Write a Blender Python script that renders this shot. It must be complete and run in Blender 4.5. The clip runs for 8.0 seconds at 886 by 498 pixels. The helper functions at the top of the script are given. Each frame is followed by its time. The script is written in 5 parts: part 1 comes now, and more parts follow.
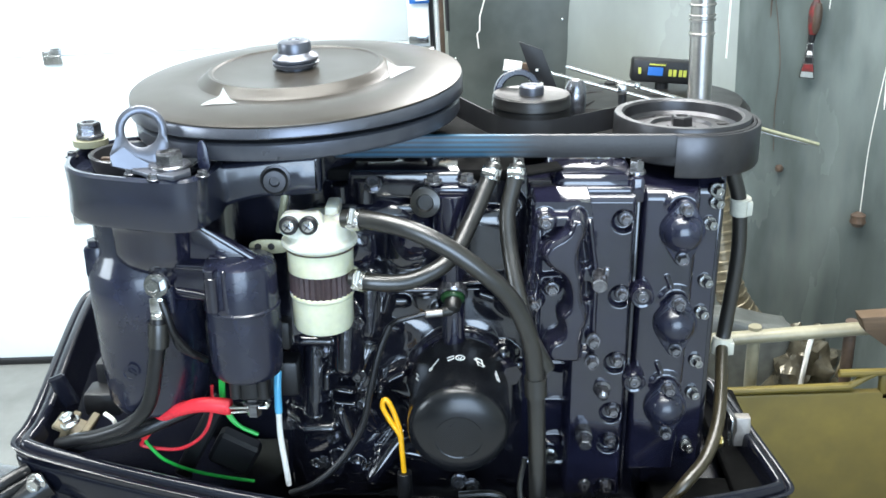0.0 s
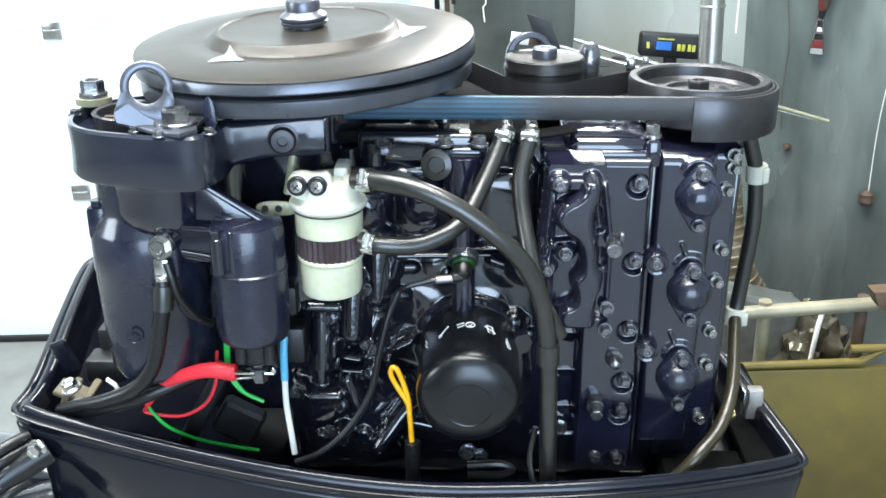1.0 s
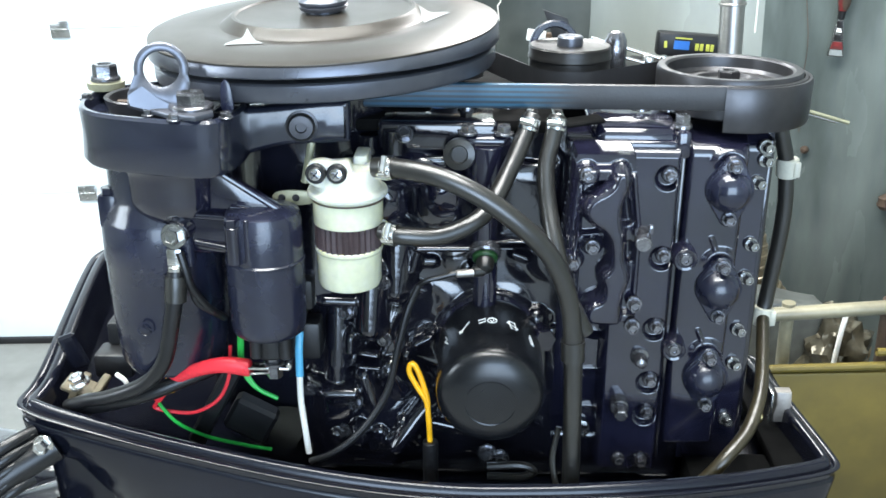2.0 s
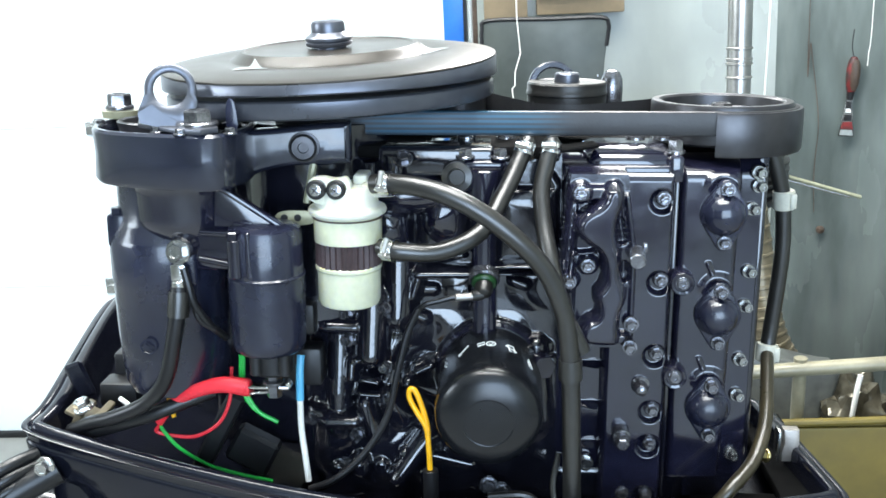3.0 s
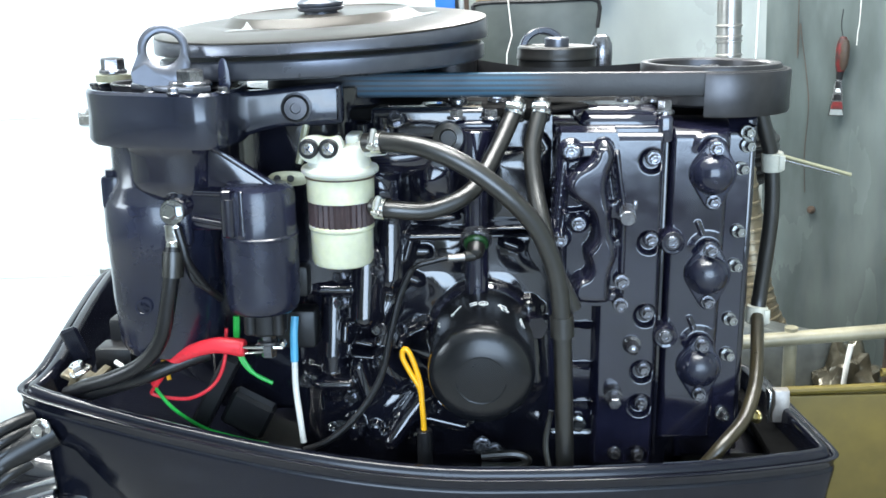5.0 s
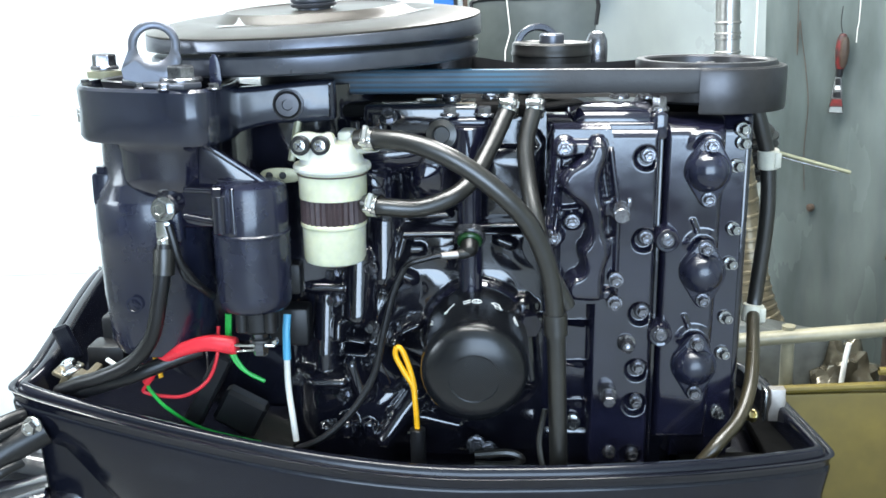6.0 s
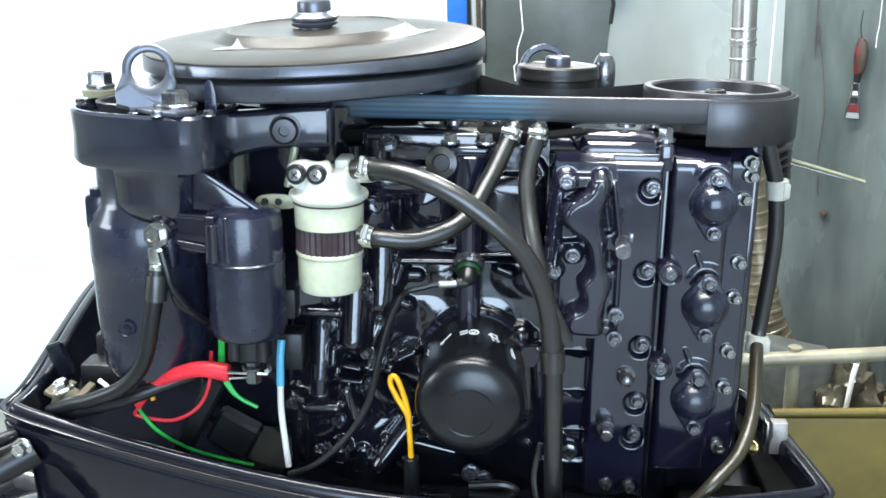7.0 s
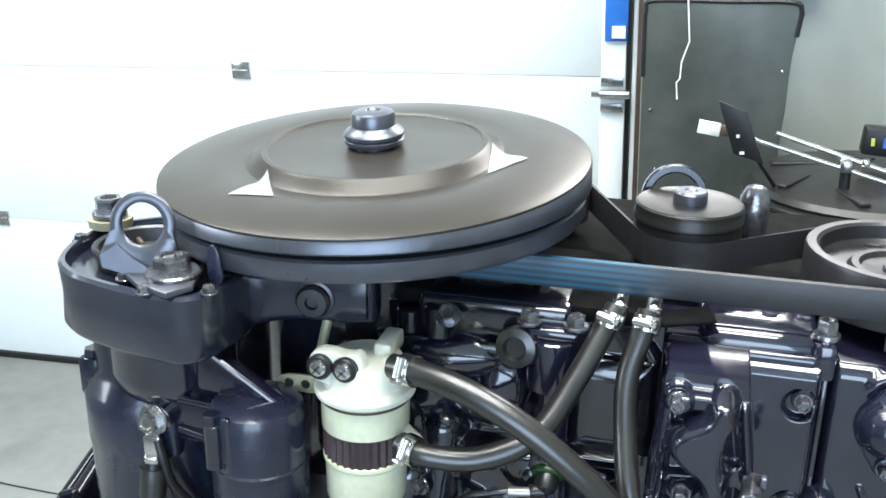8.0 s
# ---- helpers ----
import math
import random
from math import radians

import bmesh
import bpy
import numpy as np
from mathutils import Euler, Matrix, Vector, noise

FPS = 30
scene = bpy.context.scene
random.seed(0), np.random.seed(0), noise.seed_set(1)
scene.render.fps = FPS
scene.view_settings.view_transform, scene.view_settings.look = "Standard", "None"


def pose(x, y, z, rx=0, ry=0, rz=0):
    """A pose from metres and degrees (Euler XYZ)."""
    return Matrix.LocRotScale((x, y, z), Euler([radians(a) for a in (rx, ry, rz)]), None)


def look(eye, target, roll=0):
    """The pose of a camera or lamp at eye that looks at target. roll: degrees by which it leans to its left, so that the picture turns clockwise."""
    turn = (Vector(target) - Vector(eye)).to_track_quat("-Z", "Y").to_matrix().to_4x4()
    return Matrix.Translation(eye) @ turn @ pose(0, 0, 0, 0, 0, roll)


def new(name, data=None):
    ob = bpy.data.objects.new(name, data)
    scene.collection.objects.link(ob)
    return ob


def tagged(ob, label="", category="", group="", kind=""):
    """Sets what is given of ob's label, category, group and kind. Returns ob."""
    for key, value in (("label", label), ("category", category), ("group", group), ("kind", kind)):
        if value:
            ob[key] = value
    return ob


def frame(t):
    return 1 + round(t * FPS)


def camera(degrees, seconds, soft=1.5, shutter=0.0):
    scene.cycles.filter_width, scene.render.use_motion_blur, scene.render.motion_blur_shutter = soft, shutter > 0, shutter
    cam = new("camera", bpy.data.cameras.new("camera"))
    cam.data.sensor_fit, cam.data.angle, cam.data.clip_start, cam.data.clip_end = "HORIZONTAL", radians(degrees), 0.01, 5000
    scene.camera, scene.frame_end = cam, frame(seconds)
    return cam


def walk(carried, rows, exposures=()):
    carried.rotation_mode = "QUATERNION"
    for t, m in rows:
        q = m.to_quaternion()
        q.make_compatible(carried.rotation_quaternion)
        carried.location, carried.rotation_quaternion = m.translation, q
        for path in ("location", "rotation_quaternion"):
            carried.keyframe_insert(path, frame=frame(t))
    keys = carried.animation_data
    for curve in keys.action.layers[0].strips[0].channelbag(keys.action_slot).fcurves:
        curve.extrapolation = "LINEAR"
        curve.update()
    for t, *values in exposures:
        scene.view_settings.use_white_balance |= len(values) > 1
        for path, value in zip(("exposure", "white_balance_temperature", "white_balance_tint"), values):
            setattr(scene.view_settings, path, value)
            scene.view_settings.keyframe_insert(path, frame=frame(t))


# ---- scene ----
cam = camera(47.0, 8.0, soft=1.6)
# seconds, eye x y z, yaw, pitch, roll
PATH = [
    (0, 0.1406, -0.7748, 1.2458, 2.645, -20.966, -3.000),
    (0.5, 0.1554, -0.7953, 1.2384, 2.202, -21.021, -2.825),
    (1, 0.1300, -0.7657, 1.2251, 2.560, -21.728, -2.561),
    (1.5, 0.1184, -0.7497, 1.2251, 2.701, -21.988, -2.334),
    (1.7, 0.1145, -0.7457, 1.2231, 2.645, -22.130, -2.330),
    (2.8, 0.1334, -0.7718, 1.1429, 4.037, -15.160, -2.261),
    (3, 0.1383, -0.7818, 1.1403, 4.309, -14.210, -2.639),
    (3.5, 0.1338, -0.7970, 1.1247, 4.312, -13.628, -2.683),
    (4, 0.1351, -0.7998, 1.1128, 4.069, -13.624, -2.940),
    (4.5, 0.1372, -0.7979, 1.1143, 3.959, -13.978, -2.971),
    (6, 0.1455, -0.7904, 1.1124, 4.104, -14.341, -2.960),
    (6.5, 0.1492, -0.7886, 1.1130, 4.341, -14.491, -2.742),
    (7, 0.1568, -0.7660, 1.1471, 4.983, -15.803, -1.888),
    (7.5, 0.1834, -0.6671, 1.2132, 9.557, -19.748, -0.977),
    (8, 0.1928, -0.5525, 1.2453, 15.509, -19.731, -1.666),
]
walk(cam, [(t, pose(x, y, z, 90 + pitch, 0, yaw) @ pose(0, 0, 0, 0, 0, roll)) for t, x, y, z, yaw, pitch, roll in PATH],
     exposures=[(0, 0.12), (7.0, 0.12), (7.6, 0.04), (8, -0.14)])

# ---- light ----
world = bpy.data.worlds.new("sky")
scene.world = world
world.use_nodes = True
wn, wl = world.node_tree.nodes, world.node_tree.links
sky = wn.new("ShaderNodeTexSky")
sky.sky_type, sky.sun_disc = "NISHITA", False
sky.sun_elevation, sky.sun_rotation = radians(38), radians(200)
wn["Background"].inputs["Strength"].default_value = 0.12
wl.new(sky.outputs[0], wn["Background"].inputs["Color"])
sun_data = bpy.data.lights.new("sun", "SUN")
sun_data.energy, sun_data.angle, sun_data.color = 0.7, radians(10), (1.0, 0.97, 0.93)
sun = new("sun", sun_data)
sun.matrix_world = look((-1.5, -6, 5), (-1.2, -2.6, 0))


def area(name, eye, target, sx, sy, watts, color):
    data = bpy.data.lights.new(name, "AREA")
    data.shape, data.size, data.size_y, data.energy, data.color = "RECTANGLE", sx, sy, watts, color
    ob = new(name, data)
    ob.matrix_world = look(eye, target)
    return ob


# daylight through the open gateway behind the camera, and two ceiling fittings
area("gateway_daylight", (0.65, -3.35, 1.38), (0.4, 1.4, 1.38), 2.2, 1.9, 110, (0.56, 0.755, 1.0))
# unseen high lamp, added for bright reflections on the motor's top faces
area("north_fill_light", (0.325, 0.955, 1.73), (0.2, -0.6, 1.0), 0.34, 0.42, 13, (0.97, 0.97, 0.97))
# unseen west lamp, added to put highlights on left-facing metal
area("west_fill_light", (-2.54, -0.9, 1.75), (0, -0.2, 1.0), 1.2, 0.8, 34, (0.80, 0.91, 1.0))
area("ceiling_light_west", (-0.85, 0.40, 2.52), (-0.85, 0.40, 0), 1.25, 0.16, 42, (0.95, 1.0, 1.0))
area("ceiling_light_east", (0.16, -0.72, 2.52), (0.16, -0.72, 0), 1.25, 0.20, 30, (0.95, 0.97, 0.955))
area("ceiling_light_middle", (0.16, -0.28, 2.52), (0.16, -0.28, 0), 1.25, 0.20, 28, (0.95, 0.97, 0.955))
area("ceiling_light_north", (0.16, 0.14, 2.52), (0.16, 0.14, 0), 1.25, 0.20, 26, (0.95, 0.97, 0.955))

# ---- materials ----


def material(name, color, rough=0.4, metal=0.0, vary=0.15, scale=30.0, bump=0.0, bscale=200.0, coat=0.0, rvary=0.1, stain=None, spec=0.5, trans=0.0, sss=0.0, stretch=(1, 1, 1)):
    m = bpy.data.materials.new(name)
    m.use_nodes = True
    n, l = m.node_tree.nodes, m.node_tree.links
    b = n["Principled BSDF"]
    b.inputs["Metallic"].default_value, b.inputs["Coat Weight"].default_value = metal, coat
    b.inputs["Coat Roughness"].default_value = 0.08
    b.inputs["Specular IOR Level"].default_value, b.inputs["Transmission Weight"].default_value = spec, trans
    if sss:
        b.inputs["Subsurface Weight"].default_value = sss
        b.inputs["Subsurface Radius"].default_value = (0.02, 0.018, 0.008)
    co = n.new("ShaderNodeTexCoord")
    mp = n.new("ShaderNodeMapping")
    mp.inputs["Scale"].default_value = stretch
    l.new(co.outputs["Object"], mp.inputs["Vector"])

    def tex(s, detail=5):
        t = n.new("ShaderNodeTexNoise")
        t.inputs["Scale"].default_value, t.inputs["Detail"].default_value = s, detail
        l.new(mp.outputs["Vector"], t.inputs["Vector"])
        return t.outputs["Fac"]

    def ramp(src, lo, hi, a=0.3, z=0.7):
        r = n.new("ShaderNodeMapRange")
        for k, v in zip(("From Min", "From Max", "To Min", "To Max"), (a, z, lo, hi)):
            r.inputs[k].default_value = v
        l.new(src, r.inputs["Value"])
        return r.outputs[0]

    big, small = tex(scale), tex(scale * 7)
    mul = n.new("ShaderNodeMath")
    mul.operation = "MULTIPLY"
    l.new(ramp(big, 1 - vary, 1 + vary), mul.inputs[0])
    l.new(ramp(small, 1 - vary * 0.5, 1 + vary * 0.5), mul.inputs[1])
    mix = n.new("ShaderNodeMix")
    mix.data_type, mix.blend_type = "RGBA", "MULTIPLY"
    mix.inputs[0].default_value = 1.0
    mix.inputs[6].default_value = (*color, 1)
    l.new(mul.outputs[0], mix.inputs[7])
    out = mix.outputs[2]
    if stain:
        scol, sscale, lo, hi = stain
        ms = n.new("ShaderNodeMix")
        ms.data_type = "RGBA"
        l.new(ramp(tex(sscale, 8), 0, 1, lo, hi), ms.inputs[0])
        l.new(out, ms.inputs[6])
        ms.inputs[7].default_value = (*scol, 1)
        out = ms.outputs[2]
    l.new(out, b.inputs["Base Color"])
    l.new(ramp(tex(scale * 2.3), rough - rvary * rough, rough + rvary * rough), b.inputs["Roughness"])
    if bump:
        bp = n.new("ShaderNodeBump")
        bp.inputs["Strength"].default_value, bp.inputs["Distance"].default_value = bump, 0.001
        l.new(tex(bscale), bp.inputs["Height"])
        l.new(bp.outputs[0], b.inputs["Normal"])
    return m


BLACK = material("black_pearl_paint", (0.0085, 0.0086, 0.0188), 0.13, vary=0.35, scale=25, bump=0.12, bscale=55, rvary=0.4, spec=0.75, coat=0.70)
CAST = material("black_cast_paint", (0.0065, 0.0067, 0.0115), 0.14, vary=0.35, scale=18, bump=0.5, bscale=60, rvary=0.4, spec=0.75, coat=0.80)
SATIN = material("black_satin_paint", (0.0125, 0.0145, 0.0290), 0.25, vary=0.3, scale=20, bump=0.10, bscale=60, rvary=0.45, spec=0.60, coat=0.25, stain=((0.016, 0.018, 0.028), 14, 0.58, 0.9))
COVER = material("dark_grey_paint", (0.0135, 0.0160, 0.0285), 0.19, vary=0.3, scale=15, bump=0.08, bscale=60, rvary=0.4, spec=0.75, coat=0.35, stain=((0.04, 0.042, 0.05), 22, 0.62, 0.9))
FLY = material("brown_black_steel", (0.033, 0.0285, 0.023), 0.36, metal=0.3, vary=0.08, scale=9, bump=0.02, bscale=700, spec=0.4)
RIM = material("blued_steel", (0.12, 0.127, 0.15), 0.3, metal=0.7, vary=0.15, scale=14, bump=0.06, bscale=900)
PULLEY = material("worn_dark_steel", (0.066, 0.065, 0.069), 0.33, metal=0.75, vary=0.2, scale=16, bump=0.08, bscale=800)
RUBBER = material("black_rubber", (0.012, 0.0115, 0.010), 0.32, vary=0.2, scale=20, bump=0.05, bscale=700, spec=0.9, coat=0.08, stain=((0.026, 0.023, 0.018), 30, 0.6, 0.9))
CABLE = material("black_cable_sheath", (0.008, 0.008, 0.009), 0.33, vary=0.2, scale=30)
DRUM = material("dull_dark_drum_paint", (0.020, 0.019, 0.018), 0.34, metal=0.4, vary=0.25, scale=14, bump=0.1, bscale=300)
STEEL = material("zinc_steel", (0.5, 0.5, 0.49), 0.25, metal=1.0, vary=0.2, scale=60, bump=0.1, bscale=900)
BOLT = material("painted_bolt_steel", (0.22, 0.22, 0.235), 0.17, metal=0.85, vary=0.6, scale=120, bump=0.1, bscale=900, rvary=0.3)
CHROME = material("bright_steel", (0.72, 0.71, 0.69), 0.20, metal=1.0, vary=0.12, scale=50)
ALLOY = material("satin_alloy", (0.38, 0.35, 0.32), 0.40, metal=0.7, vary=0.2, scale=40)
BRASS = material("yellow_zinc", (0.55, 0.45, 0.22), 0.3, metal=1.0, vary=0.25, scale=80)
NYLON = material("cream_nylon", (0.67, 0.67, 0.575), 0.30, vary=0.05, scale=40, sss=0.35)
NYLON_OLD = material("yellowed_nylon", (0.66, 0.665, 0.49), 0.2, vary=0.10, scale=30, sss=0.45, coat=0.4)
ELEMENT = material("brown_filter_paper", (0.05, 0.032, 0.034), 0.5, vary=0.25, scale=60)
FILTER = material("black_filter_can", (0.0055, 0.0062, 0.0078), 0.25, vary=0.2, scale=25, bump=0.05, bscale=900, spec=0.5)
WHITE = material("white_print", (0.75, 0.76, 0.74), 0.4, vary=0.1, scale=60)
MARK = material("pale_grey_mark", (0.24, 0.26, 0.26), 0.45, vary=0.2, scale=60)
OLD_RED = material("worn_red_paint", (0.15, 0.014, 0.014), 0.5, vary=0.3, scale=50, stain=((0.035, 0.02, 0.018), 60, 0.40, 0.60))
RED = material("red_vinyl", (0.75, 0.03, 0.045), 0.35, vary=0.15, scale=60, sss=0.1)
GREEN = material("green_vinyl", (0.02, 0.42, 0.06), 0.35, vary=0.15, scale=60)
GREENCAP = material("green_plastic_ring", (0.012, 0.055, 0.015), 0.3, vary=0.2, scale=60, coat=0.4)
YELLOW = material("yellow_vinyl", (0.85, 0.42, 0.01), 0.35, vary=0.1, scale=60)
BLUE = material("blue_vinyl", (0.10, 0.42, 0.66), 0.35, vary=0.1, scale=60)
IVORY = material("ivory_vinyl", (0.82, 0.80, 0.74), 0.4, vary=0.08, scale=60)
PLATED = material("ivory_plated_bracket", (0.34, 0.33, 0.22), 0.35, metal=0.3, vary=0.15, scale=60)
DOOR = material("white_door_enamel", (0.80, 0.86, 0.875), 0.45, vary=0.03, scale=3, bump=0.1, bscale=60, stain=((0.76, 0.79, 0.80), 2.0, 0.6, 0.9))
WALL = material("grey_green_wall_paint", (0.305, 0.322, 0.292), 0.28, vary=0.14, scale=3.5, bump=0.25, bscale=30, stain=((0.22, 0.24, 0.215), 5, 0.42, 0.75), stretch=(1, 1, 0.5))
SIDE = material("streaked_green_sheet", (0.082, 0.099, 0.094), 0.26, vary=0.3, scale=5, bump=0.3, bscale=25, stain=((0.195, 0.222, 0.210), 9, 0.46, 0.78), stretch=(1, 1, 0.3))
PANEL = material("grey_green_panel", (0.042, 0.050, 0.045), 0.42, vary=0.3, scale=6, bump=0.25, bscale=40, stain=((0.075, 0.083, 0.075), 9, 0.45, 0.75))
CONCRETE = material("pale_concrete", (0.235, 0.240, 0.228), 0.7, vary=0.12, scale=4, bump=0.4, bscale=90, stain=((0.17, 0.172, 0.165), 6, 0.55, 0.8))
TANK = material("olive_plastic_tank", (0.108, 0.080, 0.013), 0.48, vary=0.25, scale=6, bump=0.2, bscale=50, spec=0.3, stain=((0.055, 0.040, 0.009), 5, 0.42, 0.75))
RAILM = material("cream_painted_tube", (0.22, 0.20, 0.135), 0.3, vary=0.2, scale=20, bump=0.1, bscale=200)
DUCT = material("tan_ribbed_sheet", (0.15, 0.125, 0.08), 0.3, metal=0.4, vary=0.25, scale=20, bump=0.2, bscale=90)
BOARD = material("brown_weathered_board", (0.085, 0.055, 0.032), 0.6, vary=0.3, scale=12, bump=0.3, bscale=80, spec=0.3, stretch=(0.2, 1, 3))
PALEFILM = material("grey_packing_film", (0.085, 0.090, 0.083), 0.32, vary=0.4, scale=14, bump=0.8, bscale=30, spec=0.8)
RUST = material("brown_rusty_steel", (0.07, 0.045, 0.03), 0.55, vary=0.35, scale=25, bump=0.4, bscale=120)
PLAST = material("black_plastic", (0.008, 0.008, 0.009), 0.42, vary=0.2, scale=20, bump=0.1, bscale=300)
PANMAT = material("charcoal_cowl_paint", (0.0060, 0.0068, 0.0120), 0.17, vary=0.2, scale=10, bump=0.03, bscale=200, rvary=0.25, spec=0.45, stain=((0.02, 0.021, 0.027), 18, 0.6, 0.85))
# near-black matte: the darkness of deck and pan recesses put into the colour
DULL = material("dark_recess_matte", (0.0045, 0.0045, 0.0045), 0.85, vary=0.3, scale=25, bump=0.2, bscale=200, spec=0.08)
PLASTER = material("pale_ceiling_paint", (0.72, 0.72, 0.68), 0.7, vary=0.05, scale=3)
SIGN = material("blue_sign_paint", (0.02, 0.14, 0.50), 0.4, vary=0.08, scale=30)
CARD = material("kraft_board", (0.22, 0.165, 0.10), 0.6, vary=0.12, scale=14)
FOIL = material("crumpled_film", (0.10, 0.09, 0.065), 0.15, metal=0.5, vary=0.4, scale=30, bump=1.0, bscale=45)
FLUE = material("dull_bright_flue", (0.52, 0.50, 0.48), 0.34, metal=1.0, vary=0.12, scale=30)
TIE = material("ivory_nylon_tie", (0.50, 0.49, 0.41), 0.35, vary=0.08, scale=60)
# brown tint holds the sheen that the olive tank throws on the cable
BROWN_SHEEN = material("brown_cable_sheen", (0.030, 0.024, 0.012), 0.3, vary=0.25, scale=40, spec=0.7)
PRINT_Y = material("yellow_print", (0.46, 0.47, 0.07), 0.4, vary=0.1, scale=60)


def belt_material():
    m = material("ribbed_rubber_belt", (0.022, 0.022, 0.024), 0.46, vary=0.15, scale=20, bump=0.1, bscale=500)
    n, l = m.node_tree.nodes, m.node_tree.links
    b = n["Principled BSDF"]
    base = b.inputs["Base Color"].links[0].from_socket
    co = n.new("ShaderNodeTexCoord")
    sep = n.new("ShaderNodeSeparateXYZ")
    l.new(co.outputs["Object"], sep.inputs[0])

    def math2(op, a, c):
        q = n.new("ShaderNodeMath")
        q.operation = op
        for i, v in enumerate((a, c)):
            if isinstance(v, (int, float)):
                q.inputs[i].default_value = v
            else:
                l.new(v, q.inputs[i])
        return q.outputs[0]

    def soft(v, a, c):
        r = n.new("ShaderNodeMapRange")
        r.interpolation_type = "SMOOTHSTEP"
        r.inputs["From Min"].default_value, r.inputs["From Max"].default_value = a, c
        l.new(v, r.inputs["Value"])
        return r.outputs[0]

    stripes = soft(math2("SINE", math2("MULTIPLY", sep.outputs["Z"], 1700.0), 0), -0.7, 0.5)
    along = math2("MULTIPLY", soft(sep.outputs["X"], -0.07, -0.03), soft(sep.outputs["X"], 0.11, 0.06))
    front = soft(sep.outputs["Y"], -0.030, -0.034)
    k = math2("MULTIPLY", math2("MULTIPLY", math2("ADD", math2("MULTIPLY", stripes, 0.55), 0.2), along), front)
    mix = n.new("ShaderNodeMix")
    mix.data_type = "RGBA"
    l.new(k, mix.inputs[0])
    l.new(base, mix.inputs[6])
    mix.inputs[7].default_value = (0.018, 0.10, 0.175, 1)
    l.new(mix.outputs[2], b.inputs["Base Color"])
    return m


BELT = belt_material()

# ---- mesh builders ----


def box(c, s, bevel=0.002, seg=2, rot=None):
    bm = bmesh.new()
    bmesh.ops.create_cube(bm, size=1)
    bmesh.ops.scale(bm, vec=s, verts=bm.verts)
    if bevel:
        bmesh.ops.bevel(bm, geom=bm.edges[:], offset=min(bevel, min(s) * 0.45), segments=seg, affect="EDGES", profile=0.5)
    if rot:
        bmesh.ops.transform(bm, matrix=pose(0, 0, 0, *rot), verts=bm.verts)
    bmesh.ops.translate(bm, vec=c, verts=bm.verts)
    return bm


def along(p0, p1):
    d = Vector(p1) - Vector(p0)
    return Matrix.Translation(p0) @ d.to_track_quat("Z", "Y").to_matrix().to_4x4()


def lathe(profile, n=48, m=None, phase=0.0, a0=0.0, a1=360.0):
    """A turned solid about z: profile of (radius, height) from bottom axis to top axis."""
    bm = bmesh.new()
    full = a1 - a0 >= 359.9
    rings = []
    count = n if full else n + 1
    for r, z in profile:
        if r < 1e-6 and full:
            rings.append([bm.verts.new((0, 0, z))])
        else:
            rings.append([bm.verts.new((r * math.cos(a), r * math.sin(a), z)) for a in (radians(a0 + (a1 - a0) * (k + phase) / n) for k in range(count))])
    for a, b in zip(rings, rings[1:]):
        for k in range(n):
            k2 = (k + 1) % count
            if len(a) == 1 and len(b) == 1:
                continue
            if len(a) == 1:
                bm.faces.new((a[0], b[k2], b[k]))
            elif len(b) == 1:
                bm.faces.new((a[k], a[k2], b[0]))
            else:
                bm.faces.new((a[k], a[k2], b[k2], b[k]))
    if m is not None:
        bmesh.ops.transform(bm, matrix=m, verts=bm.verts)
    bmesh.ops.recalc_face_normals(bm, faces=bm.faces)
    return bm


def rod(p0, p1, r, r1=None, bevel=0.0008, n=24):
    h = (Vector(p1) - Vector(p0)).length
    r1 = r if r1 is None else r1
    bevel = min(bevel, r * 0.4, r1 * 0.4, h * 0.4)
    return lathe([(0, 0), (r - bevel, 0), (r, bevel), (r1, h - bevel), (r1 - bevel, h), (0, h)], n, along(p0, p1))


def smooth_path(pts, step=6):
    pts = [Vector(p) for p in pts]
    ext = [pts[0] * 2 - pts[1]] + pts + [pts[-1] * 2 - pts[-2]]
    out = []
    for i in range(1, len(ext) - 2):
        a, b, c, d = ext[i - 1 : i + 3]
        for k in range(step):
            t = k / step
            out.append(0.5 * ((2 * b) + (c - a) * t + (2 * a - 5 * b + 4 * c - d) * t * t + (3 * b - a - 3 * c + d) * t ** 3))
    out.append(pts[-1])
    return out


def tube(pts, r, n=14, step=6, smooth=True, flat=1.0):
    """A round hose along a path; r is one radius or one for each end. flat squeezes it in y."""
    path = smooth_path(pts, step) if smooth else [Vector(p) for p in pts]
    bm = bmesh.new()
    rings = []
    up = Vector((0, 0, 1))
    ref = None
    for i, p in enumerate(path):
        d = (path[min(i + 1, len(path) - 1)] - path[max(i - 1, 0)]).normalized()
        if ref is None:
            ref = d.cross(up if abs(d.z) < 0.9 else Vector((1, 0, 0))).normalized()
        ref = (ref - d * ref.dot(d)).normalized()
        side = d.cross(ref)
        rr = r if isinstance(r, (int, float)) else r[0] + (r[1] - r[0]) * i / (len(path) - 1)
        ring = []
        for k in range(n):
            off = ref * math.cos(2 * math.pi * k / n) * rr + side * math.sin(2 * math.pi * k / n) * rr
            off.y *= flat
            ring.append(bm.verts.new(p + off))
        rings.append(ring)
    for a, b in zip(rings, rings[1:]):
        for k in range(n):
            bm.faces.new((a[k], a[(k + 1) % n], b[(k + 1) % n], b[k]))
    bm.faces.new(rings[0][::-1])
    bm.faces.new(rings[-1])
    bmesh.ops.recalc_face_normals(bm, faces=bm.faces)
    return bm


